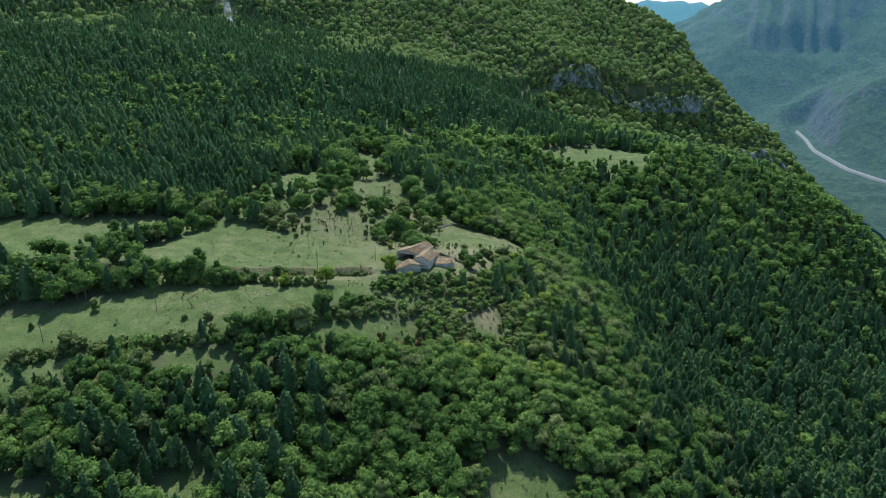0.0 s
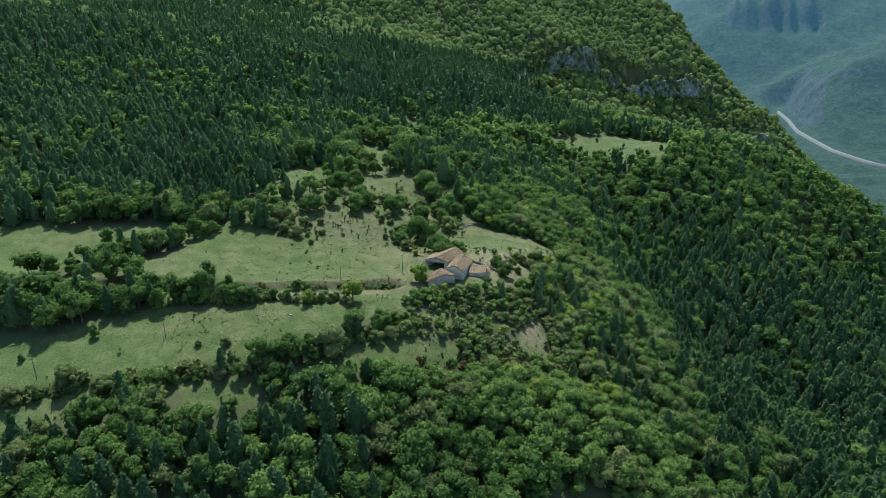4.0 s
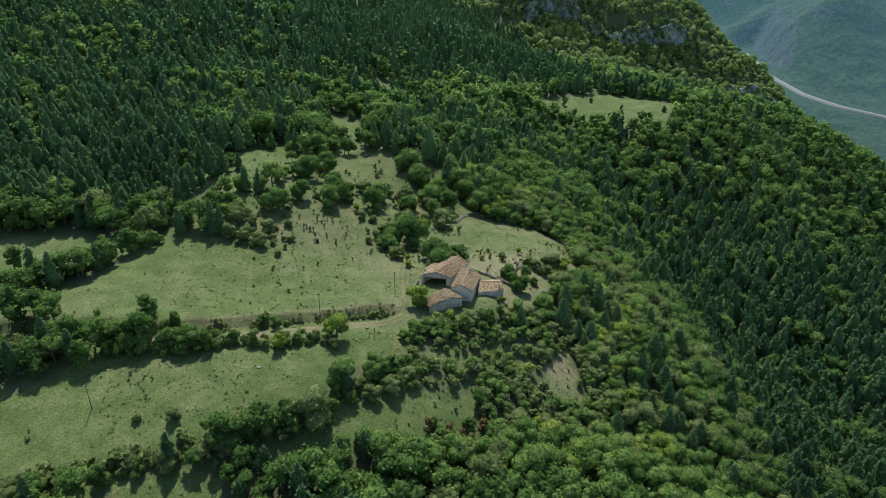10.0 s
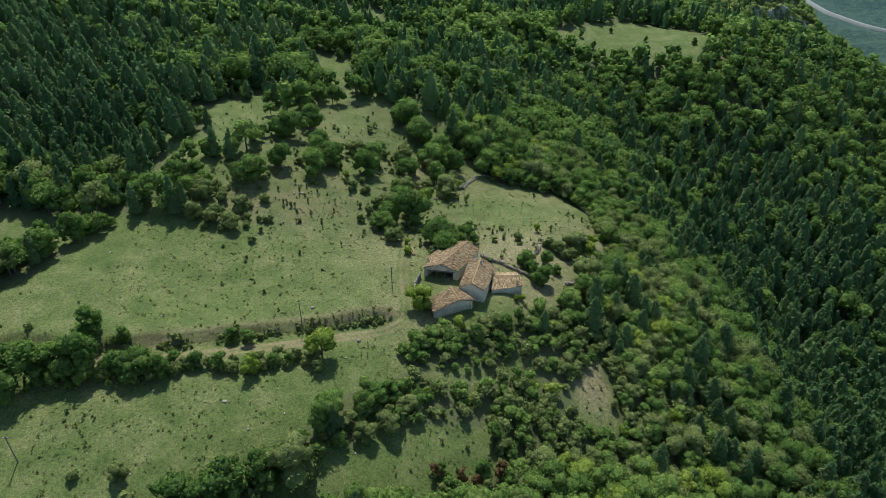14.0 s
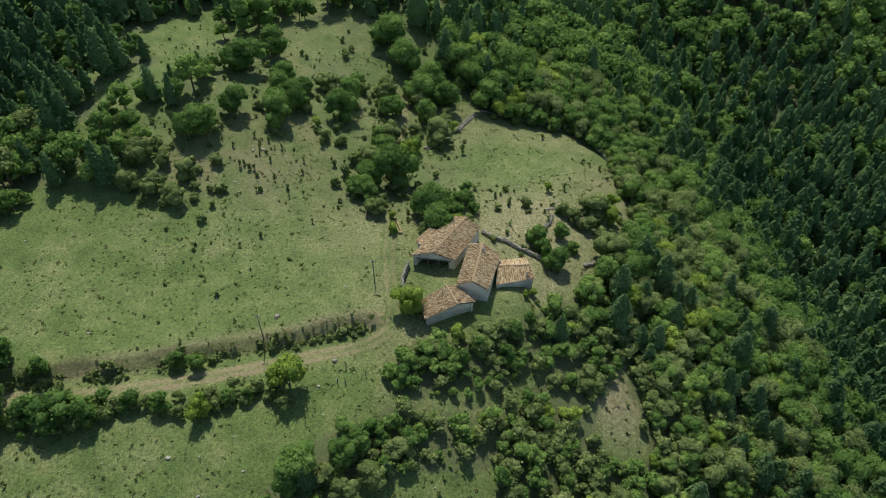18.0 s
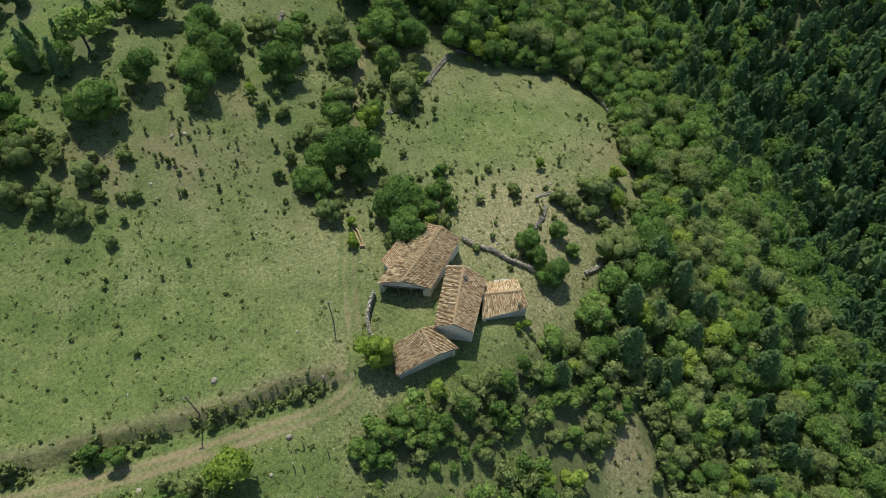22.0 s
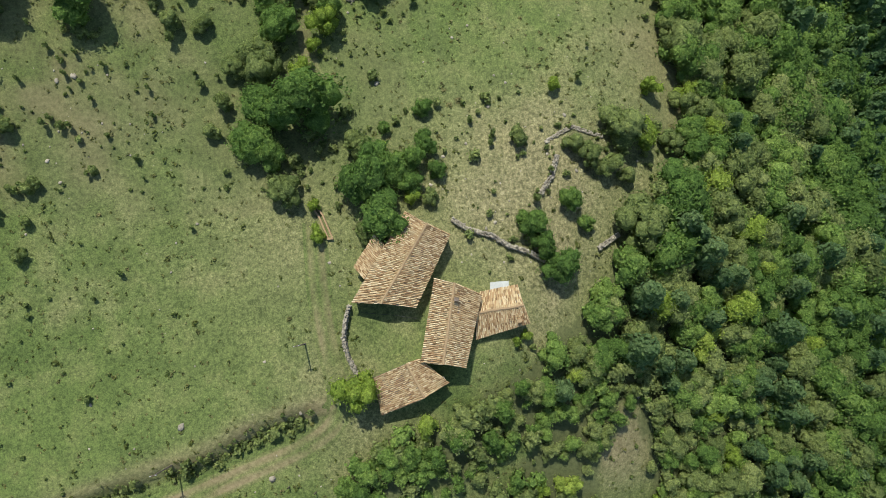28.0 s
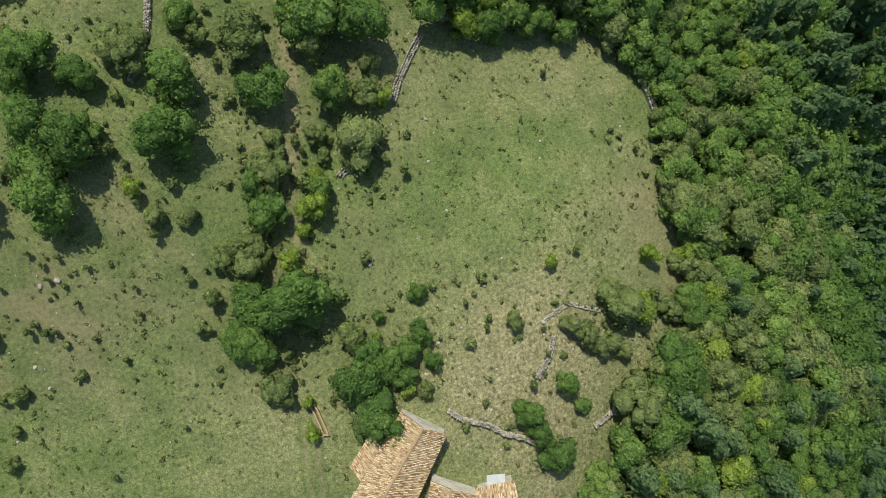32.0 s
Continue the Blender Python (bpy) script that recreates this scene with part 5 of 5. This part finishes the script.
tagged(strip("dirt_track", TRACK, (-2.0, -1.2, -0.85, -0.5, 0, 0.5, 0.85, 1.2, 2.0), (-0.14, 0, -0.02, 0, 0.03, 0, -0.02, 0, -0.14), [GROUND],
             {"bare": np.array([0, .2, .95, .7, .15, .7, .95, .2, 0]), "dry": np.array([0, .15, .5, .4, .1, .4, .5, .15, 0]), "litter": np.zeros(9)}), "rutted dirt track with grass down its middle", "track", kind="structure")
tagged(strip("footpath", [(-8.9, 276), (-9.3, 272.7), (-10.2, 264.4), (-11.1, 258.9), (-13.0, 252.3), (-13.6, 245.3), (-12.2, 241)], (-1.3, -0.7, 0, 0.7, 1.3), (-0.14, 0, 0.01, 0, -0.14), [GROUND], {"bare": np.array([0, .75, .95, .75, 0]), "dry": np.array([0, .4, .5, .4, 0]), "litter": np.zeros(5)}), "earthen footpath between rows of bushes", "path", kind="structure")
tagged(strip("scree", SCREE, (-4.5, -3, 0, 3, 4.5), (-1.5, 0, 0.5, 0, -1.5), [ROCK], None, 0.4, 3.0), "grey scree running down a gully of the mountain", "scree", kind="structure")
tagged(strip("road", ROAD[1:], (-3.2, -2.1, 2.1, 3.2), (-6, 0, 0, -6), [ASPHALT], None, 4.0, 8.0), "pale valley road curving through the gorge", "road", kind="structure")


# ---- farm buildings ----
def mix(a, b, u):
    return tuple(p + (q - p) * u for p, q in zip(a, b))


def tiled_slope(parent, ridge, eave, name="roof_tiles"):
    """Rows of half-round clay tiles from the ridge (two ends) down to the eave (two ends), over a board deck."""
    (ra, rb), (ea, eb) = ridge, eave
    cols = max(4, round(math.dist(mix(ra, ea, .5), mix(rb, eb, .5)) / 0.21))
    rows = max(3, round(math.dist(mix(ra, rb, .5), mix(ea, eb, .5)) / 0.38))
    up = (Vector(rb) - Vector(ra)).cross(Vector(ea) - Vector(ra)).normalized()
    if up.z < 0:
        up = -up
    V, Q = [], []

    def spot(u, v, h):
        p = mix(mix(ra, rb, u), mix(ea, eb, u), v)
        sag = -0.07 * math.sin(math.pi * u) * (0.5 + 0.5 * math.sin(7 * v + u * 3))
        return (p[0] + up.x * h, p[1] + up.y * h, p[2] + up.z * h + sag)
    for i in range(cols):
        for j in range(rows):
            jit, tip = random.uniform(-.13, .13), random.uniform(-.012, .018)
            v0, v1 = max(0, (j - 0.08 + random.uniform(-.07, .07)) / rows), (j + 1.05 + random.uniform(-.06, .06)) / rows
            if random.random() < 0.985:
                k = len(V)
                for v, lift in ((v0, 0.045 + tip), (v1, 0.075 + tip)):
                    for a in range(5):
                        w = math.pi * a / 4
                        V.append(spot((i + 0.5 + jit - 0.33 * math.cos(w)) / cols, v, lift + 0.09 * math.sin(w)))
                Q += [(k + a, k + a + 1, k + a + 6, k + a + 5) for a in range(4)]
            k = len(V)
            V += [spot((i - 0.24) / cols, v0, 0.0), spot((i + 0.24) / cols, v0, 0.0), spot((i + 0.24) / cols, v1, 0.012), spot((i - 0.24) / cols, v1, 0.012)]
            Q.append((k, k + 1, k + 2, k + 3))
    tiles = new(name, bulk(name, V, Q, [TILE]))
    tiles.parent = parent
    tagged(tiles, "weathered half-round clay tiles")
    bm = bmesh.new()
    low = [bm.verts.new(Vector(p) - up * 0.12) for p in (ra, rb, eb, ea)]
    top = [bm.verts.new(Vector(p) - up * 0.03 - Vector((0, 0, 0.05))) for p in (ra, rb, eb, ea)]
    bm.faces.new(low), bm.faces.new(top[::-1])
    for a in range(4):
        bm.faces.new((low[a], top[a], top[(a + 1) % 4], low[(a + 1) % 4]))
    bmesh.ops.recalc_face_normals(bm, faces=bm.faces)
    part("roof_deck", bm, TIMBER, parent)


def ridge_cap(parent, a, b):
    """Half-round ridge tiles bedded in mortar."""
    n = round(math.dist(a, b) / 0.4)
    d = (Vector(b) - Vector(a)).normalized()
    side = d.cross(Vector((0, 0, 1))).normalized()
    V, Q = [], []
    for i in range(n):
        k = len(V)
        off = random.uniform(-.03, .03)
        for u in (i / n, (i + 1.06) / n):
            p = Vector(mix(a, b, u)) - Vector((0, 0, 0.07 * math.sin(math.pi * u)))
            for s in range(5):
                w = math.pi * s / 4
                V.append(p + side * (0.17 * math.cos(w) + off) + Vector((0, 0, 0.06 + 0.13 * math.sin(w))))
        Q += [(k + s, k + s + 1, k + s + 6, k + s + 5) for s in range(4)]
    ob = new("ridge_tiles", bulk("ridge_tiles", [tuple(v) for v in V], Q, [MORTAR]))
    ob.parent = parent
    tagged(ob, "pale mortared ridge tiles")


def wall(parent, p, q, base, tops, thick=0.5, holes=(), mat=None):
    """An upright wall from p to q; tops: pairs of share along it and height; holes: openings down to the ground or above a sill (from, to, sill, head)."""
    d = Vector((q[0] - p[0], q[1] - p[1], 0))
    inward = Vector((-d.y, d.x, 0)).normalized() * thick
    shape = [(0, base)]
    for a, b, sill, head in holes:
        if sill <= base:
            shape += [(a, base), (a, head), (b, head), (b, base)]
    shape += [(1, base)] + list(tops)[::-1]
    bm = bmesh.new()
    out = [bm.verts.new((p[0] + d.x * u, p[1] + d.y * u, z)) for u, z in shape]
    back = [bm.verts.new(v.co + inward) for v in out]
    bm.faces.new(out), bm.faces.new(back[::-1])
    for i in range(len(out)):
        j = (i + 1) % len(out)
        bm.faces.new((out[j], out[i], back[i], back[j]))
    bmesh.ops.recalc_face_normals(bm, faces=bm.faces)
    return part("wall", bm, mat or WALL, parent)


def inset(p, centre, by):
    d = Vector((centre[0] - p[0], centre[1] - p[1]))
    d = d.normalized() * by
    return (p[0] + d.x, p[1] + d.y)


def house(label, sw, rs, se, ne, rn, nw, base, front_hole=None, side_hole=None, cap=True):
    """A gabled stone building: six roof points, the ridge between the mid points of its gables."""
    ob = tagged(new("farm_building"), label, "building", "farm buildings")
    tiled_slope(ob, (rs, rn), (sw, nw))
    tiled_slope(ob, (rn, rs), (ne, se))
    if cap:
        ridge_cap(ob, rs, rn)
    c = ((sw[0] + se[0] + ne[0] + nw[0]) / 4, (sw[1] + se[1] + ne[1] + nw[1]) / 4)
    A, B, C, D = (inset(k, c, 0.26) for k in (sw, se, ne, nw))
    drop = 0.16

    def share(r, p, q):
        d = (q[0] - p[0], q[1] - p[1])
        return min(0.9, max(0.1, ((r[0] - p[0]) * d[0] + (r[1] - p[1]) * d[1]) / (d[0] ** 2 + d[1] ** 2)))
    wall(ob, A, B, base, [(0, sw[2] - drop), (share(rs, A, B), rs[2] - drop - .05), (1, se[2] - drop)], holes=[front_hole] if front_hole else ())
    wall(ob, B, C, base, [(0, se[2] - drop), (1, ne[2] - drop)], holes=[side_hole] if side_hole else ())
    wall(ob, C, D, base, [(0, ne[2] - drop), (share(rn, C, D), rn[2] - drop - .05), (1, nw[2] - drop)])
    wall(ob, D, A, base, [(0, nw[2] - drop), (1, sw[2] - drop)])
    return ob


barn = house("long stone barn with a tiled gable roof and an open front", (-13.7, 213.4, 0.95), (-10.35, 212.5, 1.95), (-6.55, 211.15, 0.85), (-0.7, 218.8, 0.85), (-3.1, 220.5, 2.2), (-5.3, 222.65, 0.95), -5.0,
             (0.10, 0.86, -9, 0.25), (0.62, 0.74, -9, -0.9))
tiled_slope(barn, ((-11.7, 215.75, 0.93), (-8.5, 219.15, 0.93)), ((-12.7, 217.5, 0.35), (-9.5, 220.8, 0.4)))
wall(barn, (-9.7, 220.3), (-12.3, 217.4), -5.0, [(0, 0.2), (1, 0.15)])
wall(barn, (-12.3, 217.4), (-11.5, 216.1), -5.0, [(0, 0.15), (1, 0.5)])
wall(barn, (-8.6, 219.2), (-9.7, 220.3), -5.0, [(0, 0.5), (1, 0.2)])
part("lintel", prism([(-12.9, 213.2), (-7.2, 211.55), (-7.15, 211.8), (-12.85, 213.45)], 0.18, 0.42), TIMBER, barn, "dark timber lintel over the barn front")
for k in range(5):
    u = 0.15 + 0.17 * k
    part("prop", prism([(-12.6 + 5.2 * u + a, 213.25 - 1.55 * u + b) for a, b in ((-.07, -.07), (.07, -.07), (.07, .07), (-.07, .07))], -4.0, 0.2), TIMBER, barn) if k in (1, 3) else None

cottage = house("tall stone farmhouse with a tiled roof and a chimney", (-7.2, 204.9, 1.5), (-4.75, 204.2, 2.55), (-2.3, 203.1, 1.3), (1.4, 211.05, 1.2), (-1.45, 213.0, 2.55), (-3.6, 214.1, 1.55), -6.0)
shaft = part("chimney", prism([(-1.95, 211.0), (-1.52, 210.86), (-1.38, 211.2), (-1.8, 211.34)], 2.0, 3.05), WALL, cottage, "small stone chimney stack")
part("chimney_cap", prism([(-2.0, 210.98), (-1.5, 210.8), (-1.32, 211.2), (-1.82, 211.4)], 3.05, 3.14), TIMBER, shaft)



shed = tagged(new("farm_building"), "small stone shed with a hipped tiled roof", "building", "farm buildings")
NW, RN, NE, SE, RS, SW = (-13.1, 204.2, -0.45), (-8.9, 205.1, 1.35), (-7.3, 205.3, 0.95), (-4.5, 201.75, 0.25), (-7.65, 200.8, 1.3), (-13.1, 199.75, -0.4)
tiled_slope(shed, (RS, RN), (SW, NW))
tiled_slope(shed, (RN, RS), (NE, SE))
ridge_cap(shed, RS, RN)
wall(shed, (-12.7, 200.1), (-4.9, 202.0), -6.0, [(0, -0.45), (0.64, 1.05), (1, 0.12)])
wall(shed, (-4.9, 202.0), (-7.3, 204.9), -6.0, [(0, 0.1), (1, 0.75)])
wall(shed, (-7.3, 204.9), (-12.7, 203.9), -6.0, [(0, 0.75), (0.3, 1.0), (1, -0.55)])
wall(shed, (-12.7, 203.9), (-12.7, 200.1), -6.0, [(0, -0.6), (1, -0.55)])

annexe = house("low stone annexe with a patched tiled roof", (1.35, 211.4, -0.35), (0.4, 209.05, 0.62), (-0.4, 206.0, -0.75), (6.4, 206.5, -0.62), (6.05, 208.75, 0.4), (6.0, 211.3, -0.5), -7.0, cap=True)
pipe = part("flue", prism([(5.0, 206.95), (5.3, 206.95), (5.3, 207.25), (5.0, 207.25)], -0.6, 0.45), WALL, annexe, "short chimney flue")
part("chimney_cap", prism([(4.92, 206.87), (5.38, 206.87), (5.38, 207.33), (4.92, 207.33)], 0.45, 0.55), MORTAR, pipe, "white chimney cap")
bm = prism([(2.6, 211.2), (4.9, 211.0), (5.1, 212.0), (2.9, 212.3)], [-1.15, -1.1, -1.45, -1.5], [-1.08, -1.03, -1.38, -1.43])
tagged(part("roof_sheet", bm, SHEET), "grey corrugated sheet leaning behind the annexe", "sheet")

# water trough by the track
trough = tagged(new("water_trough"), "long concrete water trough beside the track", "trough")
for a, b in (((-16.3, 226.6), (-15.3, 224.6)), ((-15.3, 224.6), (-14.7, 221.6)), ((-16.6, 226.4), (-15.75, 224.4)), ((-15.75, 224.4), (-15.2, 221.7))):
    z = float(land(*a))
    n = Vector((-(b[1] - a[1]), b[0] - a[0])).normalized() * 0.1
    part("side", prism([(a[0] - n.x, a[1] - n.y), (b[0] - n.x, b[1] - n.y), (b[0] + n.x, b[1] + n.y), (a[0] + n.x, a[1] + n.y)], z - 0.6, z + 0.45), MORTAR, trough)
part("end", prism([(-15.35, 221.5), (-14.6, 221.4), (-14.6, 221.65), (-15.3, 221.75)], float(land(-15, 221.5)) - 0.5, float(land(-15, 221.5)) + 0.45), MORTAR, trough)
board = bmesh.new()
z = float(land(-8.4, 197.1))
prism([(-8.9, 196.9), (-8.0, 197.25), (-8.05, 197.4), (-8.95, 197.05)], z + 0.1, z + 0.22, board)
tagged(part("plank", board, SHEET), "pale plank lying in the grass", "plank")


# ---- power line ----
def pole(x, y, high, arm):
    z = float(land(x, y))
    ob = tagged(new("utility_pole"), "grey wooden utility pole carrying one thin wire", "pole", "utility poles")
    V, Q = tube([(x, y, z - 0.4), (x, y, z + high)], (0.10, 0.065), 8)
    shaft = new("shaft", bulk("shaft", V, Q, [TIMBER]))
    shaft.parent = ob
    part("crossarm", prism([(x - arm, y - .05), (x + arm, y - .05), (x + arm, y + .05), (x - arm, y + .05)], z + high - .35, z + high - .24), TIMBER, ob)
    for s in (-1, 1):
        part("insulator", prism([(x + s * arm * .9 + a, y + b) for a, b in ((-.05, -.05), (.05, -.05), (.05, .05), (-.05, .05))], z + high - .24, z + high - .08), SHEET, ob)


for x, y, h in ((-20.4, 209.8, 5.0), (-38.1, 199.4, 5.0), (-80.0, 173.9, 5.6), (-105.4, 160.2, 5.6)):
    pole(x, y, h, 0.34)
V, Q = tube([(-13.0, 212.0, -0.6), (-11, 211.4, -0.5), (-9, 210.8, -0.3), (-6.7, 209.9, 0.2)], (0.02,) * 4, 4)
tagged(new("cable", bulk("cable", V, Q, [IRON])), "thin cable slung from the barn to the house", "cable")


# ---- cliffs and far mountains ----
def cliff(a, b, high, seed, label):
    """A rough rock face along a line on the mountain side, leaning back to meet the slope above."""
    n, m = max(30, int(math.dist(a, b) / 0.7)), 36
    u, v = np.meshgrid(np.linspace(0, 1, n), np.linspace(0, 1, m))
    dx, dy = b[0] - a[0], b[1] - a[1]
    length = math.hypot(dx, dy)
    ox, oy = -dy / length, dx / length
    along_m = u * length
    h = high * (0.6 + 0.4 * np.sin(np.pi * u) ** 0.5) * (1 + 0.22 * fractal(along_m, along_m * 0, 13, 4, seed))
    back = 0.12 * h * v + np.where(v > 0.8, (v - 0.8) / 0.2 * h * 0.35, 0) + (7.0 * np.abs(fractal(along_m + 2 * v * h * 0.3, v * h * 0.5, 9, 4, seed + 1)) + 2.6 * fractal(along_m, v * h, 4, 3, seed + 2) + 2.5 * (1 - v) * step(np.sin(v * h * 0.55 + fractal(along_m, v * h, 12, 2, seed + 3) * 2.5), -0.2, 0.5)) * (1 - v * 0.3)
    X, Y = a[0] + dx * u + ox * back, a[1] + dy * u + oy * back
    foot = land(a[0] + dx * u, a[1] + dy * u) - 3
    rise = np.where(v > 0.8, 0.8 - (v - 0.8) * 0.8, v)
    V = np.stack([X, Y, foot + rise * h / 0.8], -1).reshape(-1, 3)
    k = np.arange(n * m).reshape(m, n)
    Q = np.stack([k[:-1, :-1], k[:-1, 1:], k[1:, 1:], k[1:, :-1]], -1).reshape(-1, 4)
    tagged(new("cliff", bulk("cliff", V, Q, [ROCK])), label, "cliff", kind="structure")
    spots = V[rng.choice(len(V), int(length * 1.3), p=np.clip(0.15 + np.abs(v.ravel() - 0.45), 0, 1) / np.clip(0.15 + np.abs(v.ravel() - 0.45), 0, 1).sum())]
    keep = fractal(spots[:, 0], spots[:, 2] + spots[:, 1], 9, 2, seed + 5) > -0.25
    LEDGES.append(spots[keep])


LEDGES = []


cliff((104, 594), (154, 612), 29, 400, "grey limestone cliff under the mountain spur")
cliff((184, 614), (260, 622), 24, 410, "long limestone cliff band above the forest")
cliff((152, 609), (188, 612), 22, 430, "broken limestone buttress between the cliff bands")
cliff((262, 572), (306, 566), 18, 420, "dark rock face at the foot of the spur")

spots = np.concatenate(LEDGES)
scatter("ledge_bushes", "green bushes rooted on the ledges of the cliffs", "forest", np.column_stack([spots[:, :2], rng.uniform(1.2, 4.2, len(spots)), np.full(len(spots), 1.1), rng.uniform(0.1, 0.9, len(spots)), spots[:, 2] - 0.8]), FAR_OAK, [MOUNTAIN, BARK], rng, False)

# far side of the valley: mountains kilometres away
bx, by = np.concatenate([np.arange(400, 1250, 7.0), np.arange(1250, 2700, 18.0)]), np.concatenate([np.arange(650, 1560, 7.0), np.arange(1560, 2400, 11.0), np.arange(2400, 4690, 45.0)])
BX, BY = np.meshgrid(bx, by)
RX, RY = zip(*ROAD[::-1])
flat = step(np.abs(BX - np.interp(BY, RY, RX)), 6, 40)
BZ = land(BX, BY) + (6 + 4 * fractal(BX, BY, 30, 3, 500) + 2.5 * np.abs(fractal(BX, BY, 11, 2, 501))) * flat
side = 0.88 * BX - 0.47 * BY
crag = step(BZ, -25, 25) * step(side, -150, -110) * (1 - step(side, 60, 130)) * step(BY, 1600, 1680)
rib = np.abs(fractal(side + 0.12 * BZ, side * 0 + 0.3, 34, 3, 510))
BZ = BZ + crag * (45 * step(BZ, -15, 40) - 42 * rib)
k = np.arange(BX.size).reshape(BX.shape)
Q = np.stack([k[:-1, :-1], k[:-1, 1:], k[1:, 1:], k[1:, :-1]], -1).reshape(-1, 4)
def add_haze_glow(me):
    """Stores a glow strength that grows with distance, standing in for haze on the far mountains."""
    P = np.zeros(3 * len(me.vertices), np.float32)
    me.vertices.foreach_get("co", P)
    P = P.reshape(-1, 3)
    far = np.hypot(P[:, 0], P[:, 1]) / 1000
    me.attributes.new("haze_glow", "FLOAT", "POINT").data.foreach_set("value", (0.03 + 0.062 * np.clip(far - 0.8, 0, 4) + 0.05 * np.clip(far - 2.6, 0, 2)).astype(np.float32))
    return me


tagged(new("backdrop_mountains", add_haze_glow(bulk("backdrop_mountains", np.stack([BX, BY, BZ], -1).reshape(-1, 3), Q, [DISTANT], smooth=True))), "hazy wooded mountains with grey crags across the valley", "mountains", kind="structure")
